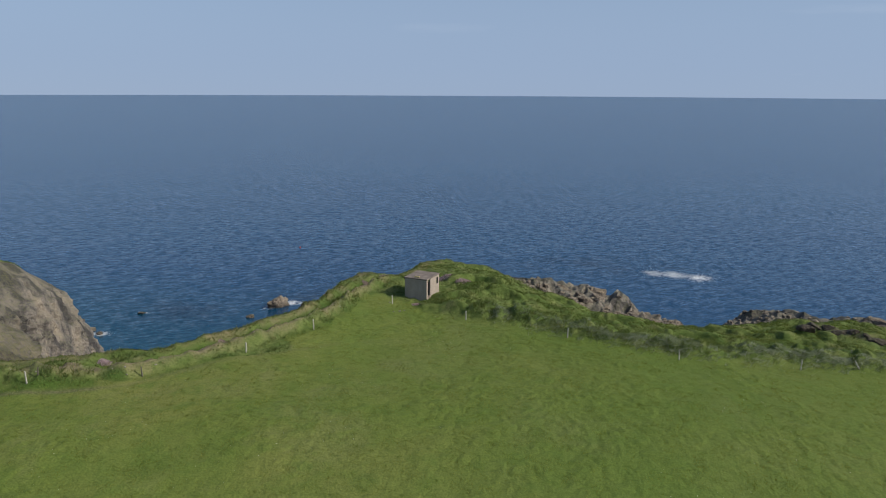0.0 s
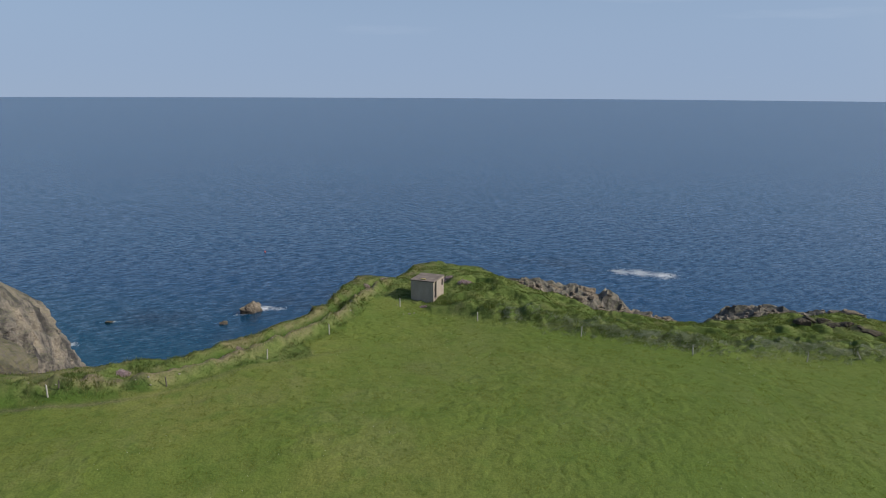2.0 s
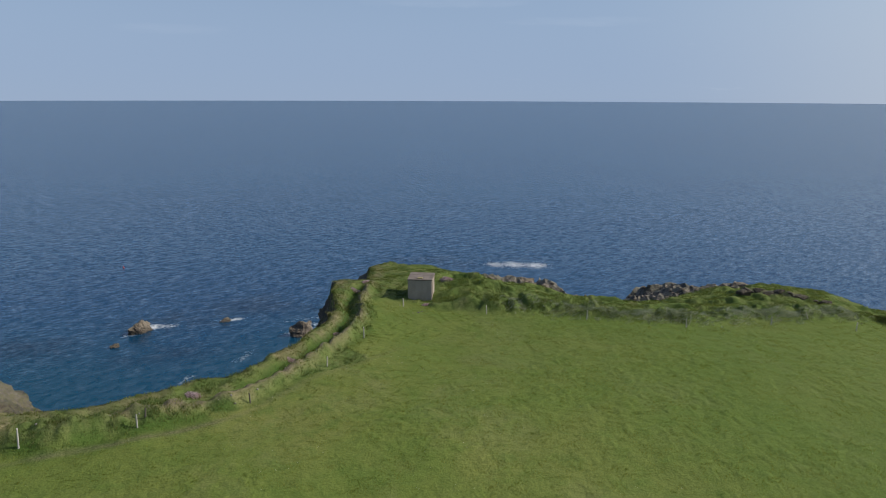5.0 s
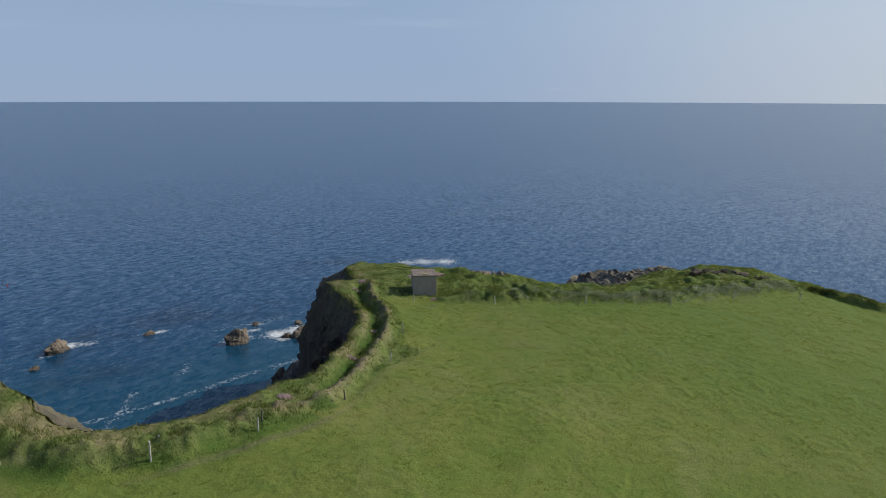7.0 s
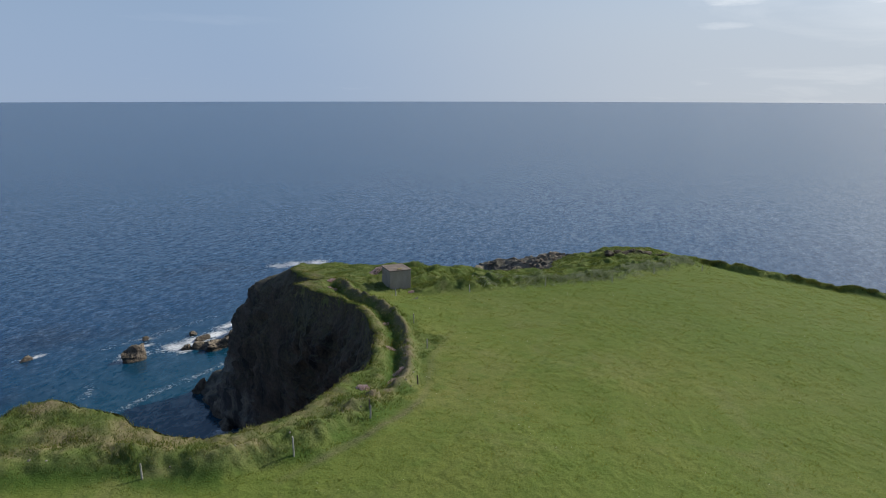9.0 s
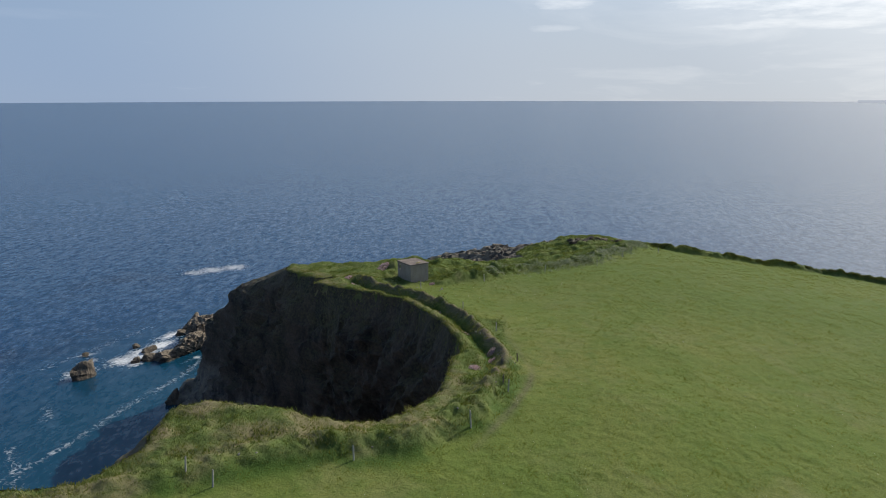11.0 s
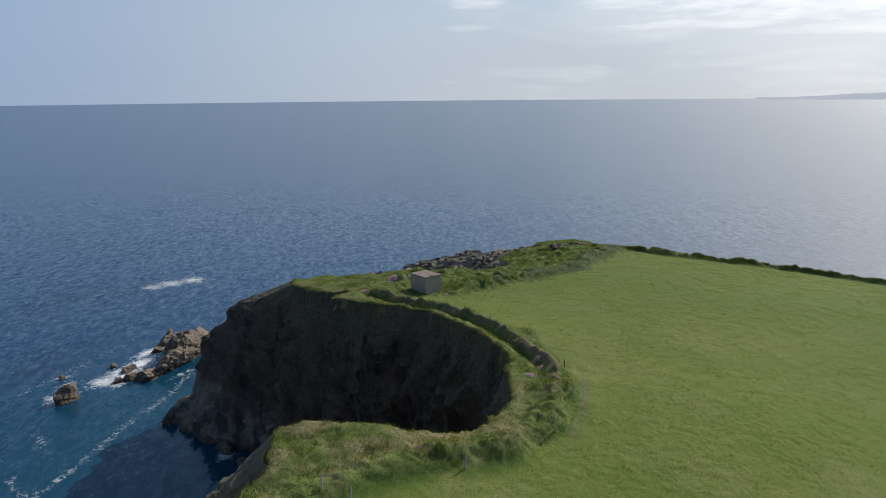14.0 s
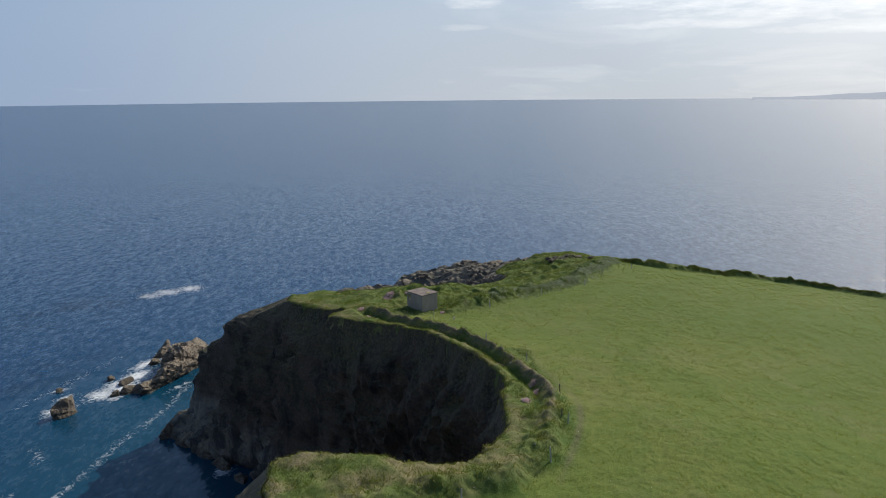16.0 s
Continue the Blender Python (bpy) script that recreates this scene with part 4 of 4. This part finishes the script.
for i, (x, y, sx, sy, sz, turn) in enumerate([(-40, 171, 3.0, 1.7, 2.1, 25), (-44.5, 162, 1.0, 0.45, 0.5, 10), (-6.4, 157.4, 2.5, 2.0, 3.0, 30), (0.8, 167.5, 0.9, 0.6, 0.5, 0), (-21.5, 173, 1.5, 0.7, 0.7, 5),
                                              (-71, 164.5, 0.9, 0.4, 0.35, 0), (-77, 152, 1.1, 0.6, 0.5, 30), (-74, 150, 0.7, 0.5, 0.4, 0)]):
    rock("sea_rock", x, y, SEA + 0.1, sx, sy, sz, turn, 40 + i, "brown wave-washed rock standing in the sea", group="rocks in the sea")
for i, (x, y, sx, sy, sz, turn) in enumerate([(14.2, 152.2, 6.4, 2.9, 2.6, 8), (22.4, 153.6, 6.0, 3.5, 3.4, 14), (29, 158.2, 5.0, 2.6, 2.9, 28), (8.6, 151.6, 2.6, 1.8, 1.5, 10), (6.4, 154.6, 2.2, 1.4, 1.1, 10), (4.0, 155.4, 1.2, .8, .6, 0), (9.8, 158.6, 1.6, .9, .8, 20), (9.6, 163, 1.2, .7, .6, 20), (26, 164.4, 3.2, 1.5, 1.8, 20), (20.5, 161.8, 2.0, 1.1, 1.1, 15)]):
    rock("reef_rock", x, y, SEA + 0.1, sx, sy, sz, turn, 60 + i, "jagged brown reef rock off the cape in white water", group="reef off the cape", cuts=6 if sx > 4 else 5)
for i, (x, y, z, sx, sy, sz, turn) in enumerate([(15.0, 105.2, -7.5, 3.0, 1.8, 1.3, -20), (19, 106.8, -8.6, 3.2, 2.0, 1.5, -25), (23.0, 108.6, -10.2, 3.4, 2.2, 1.9, -35), (26, 105.6, -10.9, 2.6, 2.0, 1.7, -40), (28.4, 101.5, -11.2, 2.4, 1.8, 1.6, -40), (18.6, 101, -8.2, 2.4, 1.6, 1.1, -35), (22.4, 97.5, -9.0, 2.4, 1.6, 1.2, -40),
                                                 (49.6, 112.6, -15.4, 3.4, 2.6, 2.0, 10), (53.5, 115, -16.6, 4.0, 2.8, 2.0, 20), (58.5, 114.5, -16.6, 4.4, 3.0, 2.0, 0), (60.0, 107.5, -14.4, 4.2, 2.6, 1.6, -20), (58.8, 102.6, -13.0, 1.8, 2.4, 1.8, 10), (64.4, 104.2, -13.6, 2.4, 3.4, 2.0, 15), (54, 105.5, -14.0, 4.2, 2.8, 1.5, 25), (66.5, 98.5, -13.4, 4.6, 2.4, 1.8, -35),
                                                 (48.5, 104.5, -12.8, 3.4, 2.4, 1.5, 20), (60.5, 95.5, -10.5, 3.4, 1.8, 1.2, -30), (50, 97.5, -10.6, 3.0, 2.0, 1.2, 10), (45.5, 99, -11.2, 2.6, 2.0, 1.4, 0)]):
    rock("headland_rock", x, y, z, sx, sy, sz, turn, 80 + i, "rugged grey-brown rock outcrop below the grass", OUTCROP, "outcrops on the east shore")
for i, (x, y, sx, sy, sz, turn) in enumerate([(-5.2, 132.5, 1.8, 1.3, 2.0, 60), (-6.6, 127, 2.2, 1.2, 1.6, 75), (-8.2, 121.5, 2.2, 1.1, 1.4, 80), (-10.0, 116, 1.8, 1.0, 1.2, 70), (-12, 111, 1.4, .9, 1.0, 60)]):
    rock("foot_rock", x, y, SEA - 0.2, sx, sy, sz, turn, 100 + i, "pale brown wave-cut rock at the foot of the cliff", PALE_ROCK, "rocks at the cliff foot")


def rubble():
    """Broken stone lying on the rocky east slope, as one mesh."""
    dice = np.random.default_rng(5)
    bm = bmesh.new()
    bmesh.ops.create_icosphere(bm, subdivisions=2, radius=1)
    unit = np.array([v.co[:] for v in bm.verts])
    tris = np.array([[v.index for v in f.verts] for f in bm.faces])
    bm.free()
    places = np.argwhere((broken > 0.4) & (V > 0.02) & (V < 0.5) & (CX > 12) & (CY < 104 + 6 * (CX > 33)))
    verts, faces = [], []
    for k, (i, j) in enumerate(places[dice.choice(len(places), 1000, replace=False)]):
        size = dice.uniform(0.12, 0.5 if CX[i, j] < 33 else 0.3) * np.array([1.2, 0.9, 0.75])
        q = np.sign(unit) * np.abs(unit) ** 0.7
        bump = 1 + 0.35 * ridged(q[:, 0] * 1.2 + k, q[:, 1] * 1.2, q[:, 2] * 1.2, 300 + k, 2)
        q = q * bump[:, None] * size
        a = dice.uniform(0, 6.28)
        q = np.column_stack([q[:, 0] * math.cos(a) - q[:, 1] * math.sin(a), q[:, 0] * math.sin(a) + q[:, 1] * math.cos(a), q[:, 2]])
        verts.append(q + np.array([CX[i, j], CY[i, j], CZ[i, j]]))
        faces.append(tris + k * len(unit))
    ob = mesh_object("rubble", np.vstack(verts), np.vstack(faces), OUTCROP, False)
    return tagged(ob, "broken grey-brown rubble on the rocky shore slope", "rocks", kind="stuff")


rubble()

# ---------------------------------------------------------------- lookout hut
def lookout_hut():
    hut = new("lookout_hut")
    W, D, H, T = HUT_SIZE[0], HUT_SIZE[1], HUT_SIZE[2], 0.2
    bm = bmesh.new(); box(bm, 0, 0, -0.5, W, T, H, 0.01); part("wall", bm, WALL_MAT, hut)                       # landward
    bm = bmesh.new()
    box(bm, 0, T + .003, -0.5, T, D - 0.75, H, 0.01); box(bm, 0, D - 0.75, -0.5, T, D - 0.25, 0.95); box(bm, 0, D - 0.75, 1.75, T, D - 0.25, H); box(bm, 0, D - .25, -0.5, T, D, H)
    part("wall", bm, WALL_MAT, hut)
    bm = bmesh.new()                                                                                            # door side
    box(bm, W - T, T + .003, -0.5, W, 0.32, H); box(bm, W - T, 0.32, 1.95, W, 1.0, H); box(bm, W - T, 1.0, -0.5, W, D - 0.75, H, 0.01)
    box(bm, W - T, D - .75, -0.5, W, D - .25, 0.95); box(bm, W - T, D - .75, 1.75, W, D - .25, H); box(bm, W - T, D - .25, -0.5, W, D, H)
    part("wall", bm, WALL_MAT, hut, "grey rendered wall with open doorway and window slot")
    bm = bmesh.new()                                                                                            # seaward
    box(bm, T, D - T, -0.5, W - T, D, 0.95); box(bm, T, D - T, 1.75, W - T, D, H)
    part("wall", bm, WALL_MAT, hut, "seaward wall with a long lookout opening")
    bm = bmesh.new()
    box(bm, -0.08, -0.08, H + .004, W + 0.08, D + 0.08, H + 0.15, 0.02)
    part("roof", bm, ROOF_MAT, hut, "flat brown lichened roof slab")
    bm = bmesh.new(); box(bm, 0.02, 0.02, -0.45, W - .02, D - .02, 0.02); part("floor", bm, ROOF_MAT, hut)
    bm = bmesh.new(); box(bm, 1.15, 0.25, H + 0.154, 1.75, 0.5, H + 0.3, 0.03); box(bm, 1.0, 0.3, H + .154, 1.2, .42, H + .22, .02)
    part("capping", bm, LICHEN, hut, "small yellow-lichened block on the roof edge")
    hut.matrix_world = pose(*HUT_AT, 0, 0, HUT_TURN)
    return tagged(hut, "small grey rendered lookout hut with flat roof on the headland", "hut")


LICHEN = plain_material("yellow_lichen", (0.30, 0.24, 0.10), (0.50, 0.42, 0.2))
lookout_hut()


# ---------------------------------------------------------------- fence
def fence_post(mat, label):
    bm = bmesh.new()
    bmesh.ops.create_cone(bm, cap_ends=True, segments=10, radius1=0.065, radius2=0.055, depth=1.75)
    bmesh.ops.translate(bm, vec=(0, 0, 0.425), verts=bm.verts[:])
    for v in bm.verts:
        if v.co.z > 1.2:
            v.co.z += 0.05 * v.co.x / 0.06
    me = bpy.data.meshes.new("fence_post")
    bm.to_mesh(me); bm.free(); me.materials.append(mat)
    return tagged(new("fence_post", me), label, "fence post", "posts along the field edge")


pale_post = fence_post(POST_MAT, "pale weathered wooden fence post at the field edge")
dark_post = fence_post(DARK_POST, "dark wooden fence post at the field edge")
POSTS = [(-5.7, 80.2, 0, .95), (-12.9, 69.8, 0, 1.05), (-17.9, 62.9, 0, .9), (-25.0, 57.1, 1, .8), (-33.0, 54.2, 0, 1.0), (-32.5, 54.9, 1, .75), (-40.3, 53.7, 0, 1.28), (-48.7, 58.1, 0, 1.1), (-56.2, 63.3, 0, 1.15), (-56.5, 65.4, 0, 1.0),
         (2.6, 75.1, 0, 1.0), (12.8, 70.4, 0, 1.05), (22.8, 65.9, 0, 1.05), (34.3, 65.4, 0, 1.0), (43.4, 61.8, 0, 1.0)]
firsts = [True, True]
for x, y, dark, tall in POSTS:
    z = float(ground(np.array([x]), np.array([y]))[0][0])
    m = pose(x, y, z + tall - 1.3, random.uniform(-4, 4), random.uniform(-4, 4), random.uniform(0, 360))
    src = dark_post if dark else pale_post
    if firsts[dark]:
        src.matrix_world, firsts[dark] = m, False
    else:
        copy_thing(src, m)

z = float(ground(np.array([40.1]), np.array([65.6]))[0][0])
leaning = copy_thing(pale_post, pose(40.1, 65.6, z - 0.2, 0, -36, 20))
tagged(leaning, "pale wooden fence post leaning over beside the bank", "fence post", "posts along the field edge")


# ---------------------------------------------------------------- grass
rng = np.random.default_rng(7)


def tufts(name, x, y, z, height, spread, blades, mat, label, lean=0.6, laid=(0.0, 0.0), wide=1.0):
    n = len(x)
    total = n * blades
    bx = np.repeat(x, blades) + rng.normal(0, 1, total) * np.repeat(spread, blades)
    by = np.repeat(y, blades) + rng.normal(0, 1, total) * np.repeat(spread, blades)
    bz = np.repeat(z, blades)
    h = np.repeat(height, blades) * rng.uniform(0.6, 1.25, total)
    a, w = rng.uniform(0, 2 * math.pi, total), (0.012 + h * rng.uniform(0.06, 0.14, total)) * wide
    tip = np.repeat(rng.normal(0, lean, (n, 2)), blades, 0) * 0.6 + rng.normal(0, lean, (total, 2)) * 0.6 + np.array(laid)
    verts = np.empty((total, 3, 3))
    verts[:, 0] = np.column_stack([bx - w * np.cos(a), by - w * np.sin(a), bz - 0.05])
    verts[:, 1] = np.column_stack([bx + w * np.cos(a), by + w * np.sin(a), bz - 0.05])
    verts[:, 2] = np.column_stack([bx + tip[:, 0] * h, by + tip[:, 1] * h, bz + h])
    ob = mesh_object(name, verts.reshape(-1, 3), np.arange(total * 3).reshape(-1, 3), mat, False)
    return tagged(ob, label, "grass", kind="stuff")


def sampled(x, y, field):
    i, j = np.clip(np.searchsorted(gx, x) - 1, 0, len(gx) - 2), np.clip(np.searchsorted(gy, y) - 1, 0, len(gy) - 2)
    u, v = (x - gx[i]) / (gx[i + 1] - gx[i]), (y - gy[j]) / (gy[j + 1] - gy[j])
    return (field[j, i] * (1 - u) + field[j, i + 1] * u) * (1 - v) + (field[j + 1, i] * (1 - u) + field[j + 1, i + 1] * u) * v


def scatter(count, x0, x1, y0, y1):
    x, y = rng.uniform(x0, x1, count), rng.uniform(y0, y1, count)
    return (x, y, *(sampled(x, y, f) for f in (GZ, ROUGH, BARE, INSIDE, TRENCH, DRY)))


x, y, z, rough, bare, inside, trench, dry = scatter(260000, -80, 66, 40, 112)
ok = (rng.uniform(0, 1, len(x)) < rough * 0.9 * (1 - 0.85 * bare)) & (inside > -0.35)
hut_c, hut_s = math.cos(radians(HUT_TURN)), math.sin(radians(HUT_TURN))
hx, hy = x - HUT_AT[0], y - HUT_AT[1]
u, v = hx * hut_c + hy * hut_s, -hx * hut_s + hy * hut_c
ok &= ~((u > -0.15) & (u < HUT_SIZE[0] + .15) & (v > -0.15) & (v < HUT_SIZE[1] + .15))
x, y, z, inside, trench, dry = x[ok], y[ok], z[ok], inside[ok], trench[ok], dry[ok]
clump = smooth(-0.3, 0.6, fractal(x * 0.4, y * 0.4, None, 51, 3))
near_bank = np.maximum.reduce([np.exp(-(line_distance(x, y, line[::3])[0] / reach_) ** 2) for line, reach_ in ((BANK_COVE, 1.0), (BANK_WEST, 2.0), (BANK_EAST, 2.0), (HEDGE, 1.0))])
tall = 0.08 + 0.09 * clump + 0.02 * clump * smooth(-4, 4, x) + near_bank * (0.02 + 0.05 * clump) * (1 - trench) + 0.05 * smooth(0.9, 0.1, inside)
straw = rng.uniform(0, 1, len(x)) < dry
for name, pick, mat, label in (("straw_grass", straw, TUFT_MAT, "dry straw-coloured tussock grass on banks and cliff edge"), ("rough_grass", ~straw, GREEN_TUFT, "rough green grass round the hut and banks")):
    tufts(name, x[pick], y[pick], z[pick], tall[pick], 0.12 + 0.06 * clump[pick], 5, mat, label)
k = rng.integers(0, len(EDGE), 26000)
ex, ey = EDGE[k, 0] + rng.normal(0, 0.28, len(k)), EDGE[k, 1] + rng.normal(0, 0.28, len(k))
sel = (ex > -85) & (ex < 62) & (ey > 50)
ex, ey = ex[sel], ey[sel]
ez = sampled(ex, ey, GZ)
fringe = sampled(ex, ey, INSIDE) > -0.1
tufts("edge_grass", ex[fringe], ey[fringe], ez[fringe], rng.uniform(0.05, 0.13, fringe.sum()), np.full(fringe.sum(), 0.10), 5, TUFT_MAT, "overhanging dry grass along the cliff edge", 1.0)
px, py, pz, rough, bare, inside, trench, dry = scatter(120000, 0, 56, 60, 82)
near_east = smooth(4, 9, px) * np.exp(-((line_distance(px, py, BANK_EAST[::3])[0] + 0.6) / 1.3) ** 2) * smooth(-0.8, 0.5, fractal(px * 0.5, py * 0.5, None, 55, 3))
ok = rng.uniform(0, 1, len(px)) < 0.5 * near_east
tufts("bank_grass", px[ok], py[ok], pz[ok], rng.uniform(0.12, 0.28, ok.sum()), np.full(ok.sum(), 0.16), 6, PALE_TUFT, "tall pale bleached grass along the earth bank", 0.6, (0.7, -0.9))
x, y, z, rough, bare, inside, trench, dry = scatter(240000, -78, 67, 8, 82)
clump = smooth(-0.35, 0.6, fractal(x * 1.1, y * 1.1, None, 52, 3))
ok = (rough < 0.4) & (bare < 0.3) & (inside > 0) & (rng.uniform(0, 1, len(x)) < 0.25 + 0.6 * clump)
x, y, z, clump = x[ok], y[ok], z[ok], clump[ok]
tufts("field_grass", x, y, z, 0.05 + 0.035 * clump, np.full(len(x), 0.09), 3, FIELD_BLADE, "short grazed pasture grass", 0.4, wide=1.5)
cx, cy = rng.uniform(-85, 68, 1600), rng.uniform(4, 82, 1600)
many = rng.integers(1, 5, len(cx))
x = np.repeat(cx, many) + rng.normal(0, 0.2, many.sum())
y = np.repeat(cy, many) + rng.normal(0, 0.12, many.sum())
z, rough, bare, inside = (sampled(x, y, f) for f in (GZ, ROUGH, BARE, INSIDE))
ok = (rough < 0.3) & (bare < 0.3) & (inside > 0)
x, y, z = x[ok], y[ok], z[ok]
tufts("tussock", x, y, z, rng.uniform(0.07, 0.125, len(x)), np.full(len(x), 0.08), 5, TUSSOCK, "darker green tussocks scattered in the pasture", 0.4)


x, y, z, rough, bare, inside, trench, dry = scatter(7000, -80, 66, 20, 80)
ok = (rough < 0.3) & (inside > 0) & (fractal(x * 0.12, y * 0.12, None, 57, 3) + 0.6 * fractal(x * 0.9, y * 0.9, None, 58, 2) > 0.35)
x, y, z = x[ok], y[ok], z[ok]
tagged(tufts("daisy", x, y, z + 0.05, rng.uniform(0.02, 0.035, len(x)), np.full(len(x), 0.12), 1, DAISY, "tiny white flowers dotted over the pasture", 1.4), category="flowers")


k = rng.integers(2, len(HEDGE) - 40, 5200)
hx, hy = HEDGE[k, 0] + rng.normal(0, 0.33, len(k)), HEDGE[k, 1] + rng.normal(0, 0.33, len(k))
grown = smooth(-0.75, 0.1, fractal(hx * 0.35, hy * 0.35, None, 59, 3))
sel = (rng.uniform(0, 1, len(k)) < grown) & (hx < 67)
tufts("hedge", hx[sel], hy[sel], sampled(hx[sel], hy[sel], GZ), 0.20 + 0.08 * grown[sel], np.full(sel.sum(), 0.16), 7, HEDGE_MAT, "low dark green overgrown hedge on the field bank", 0.5, wide=1.2)


# ---------------------------------------------------------------- small things on the land
def on_ground(x, y):
    return float(sampled(np.array([x]), np.array([y]), GZ)[0])


for i in range(24):                                    # stones showing along the cove bank and its western run
    line = BANK_COVE if i < 16 else BANK_WEST
    k = rng.integers(2, len(line) - 3) if i < 16 else rng.integers(1, 45)
    x, y = line[k, 0] + rng.normal(0, 0.35), line[k, 1] + rng.normal(0, 0.35)
    sz = rng.uniform(0.05, 0.12)
    rock("bank_stone", x, y, on_ground(x, y) + 0.1 * sz, sz, sz * rng.uniform(0.6, 1), sz * rng.uniform(0.5, 0.8), rng.uniform(0, 360), 200 + i, "small grey stone showing in the earth bank", STONE, "stones in the bank", 2)
for x, y, sz in [(-53.2, 64.1, 0.12), (-52.5, 63.2, 0.08), (-25.5, 58.9, 0.15), (-4.7, 77.6, 0.16), (-4.2, 77.9, 0.13), (-5.4, 77.5, 0.1), (-6.0, 80.6, 0.1)]:
    rock("field_stone", x, y, on_ground(x, y) + 0.12 * sz, sz, sz * 0.8, sz * 0.6, 40 * x, int(300 + abs(x * 3)), "pale grey loose stone in the grass", STONE, "loose stones", 2)


for i in range(2, len(SCAR) - 2, 2):                    # dark broken ledge in the turf of the eastern headland
    x, y = SCAR[i, 0] + rng.normal(0, 0.15), SCAR[i, 1] + rng.normal(0, 0.15)
    sz = rng.uniform(0.35, 0.55)
    rock("ledge_stone", x, y, on_ground(x, y) - 0.2 * sz, sz * 1.9, sz * 0.8, sz * 0.75, -40 + rng.normal(0, 15), 330 + i, "dark brown stone of a broken ledge in the turf", CLIFF, "stones of the ledge", 4)


def thrift_cushion(x, y, r):
    n = int(220 * r)
    a, q = rng.uniform(0, 2 * math.pi, n), r * np.sqrt(rng.uniform(0, 1, n))
    px, py = x + q * np.cos(a), y + 0.7 * q * np.sin(a)
    pz = sampled(px, py, GZ) + 0.22 * r * (1 - (q / r) ** 2)
    ob = tufts("thrift", px, py, pz, np.full(n, 0.14), np.full(n, 0.05), 4, THRIFT, "cushion of faded pink thrift flowers in the turf", 0.7)
    return tagged(ob, category="flowers", group="thrift cushions")


for x, y, r in [(0.3, 90.6, 1.1), (2.6, 88.2, 1.0), (-24.3, 60.2, 0.5), (-26.0, 59.3, 0.4), (-9.4, 88.2, 0.7), (-7.4, 91.0, 0.6), (-15.2, 71.8, 0.4), (-3.0, 80.2, 0.4), (-20.6, 65.2, 0.5), (-29.2, 59.4, 0.6)]:
    thrift_cushion(x, y, r)


def buoy():
    ob = new("buoy")
    bm = bmesh.new()
    bmesh.ops.create_uvsphere(bm, u_segments=16, v_segments=10, radius=0.24)
    for v in bm.verts:
        v.co.z *= 0.9
    part("float", bm, BUOY_RED, ob)
    bm = bmesh.new()
    bmesh.ops.create_cone(bm, cap_ends=True, segments=8, radius1=0.03, radius2=0.02, depth=0.4)
    bmesh.ops.translate(bm, vec=(0, 0, 0.45), verts=bm.verts[:])
    part("staff", bm, BUOY_RED, ob)
    ob.matrix_world = pose(-47.6, 238, SEA + 0.1, 8, 5, 0)
    return tagged(ob, "small red fishing buoy floating on the sea", "buoy")


BUOY_RED = plain_material("buoy_red", (0.38, 0.05, 0.05), (0.48, 0.08, 0.07), 3, 0.5)
buoy()

# far coast on the horizon: a low ridge, its haze put in as a glow
bear = np.radians(np.linspace(88.3, 128, 90))
tall = 12 + 26 * smooth(88.3, 100, np.degrees(bear)) + 5 * vnoise(np.degrees(bear) * 1.3, bear * 0, None, 91) * smooth(88.3, 92, np.degrees(bear))
ridge = []
for dist, k in ((4500, 0.0), (4520, 0.75), (4600, 1.0), (4800, 0.0)):
    ridge.append(np.column_stack([-45 + dist * np.sin(bear), 30 + dist * np.cos(bear), SEA - 1 + tall * k]))
m, nt, p = material("land_haze_glow")
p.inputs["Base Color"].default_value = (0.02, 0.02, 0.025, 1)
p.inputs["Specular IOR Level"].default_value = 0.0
p.inputs["Emission Color"].default_value = (*FAR_HAZE_GLOW, 1)
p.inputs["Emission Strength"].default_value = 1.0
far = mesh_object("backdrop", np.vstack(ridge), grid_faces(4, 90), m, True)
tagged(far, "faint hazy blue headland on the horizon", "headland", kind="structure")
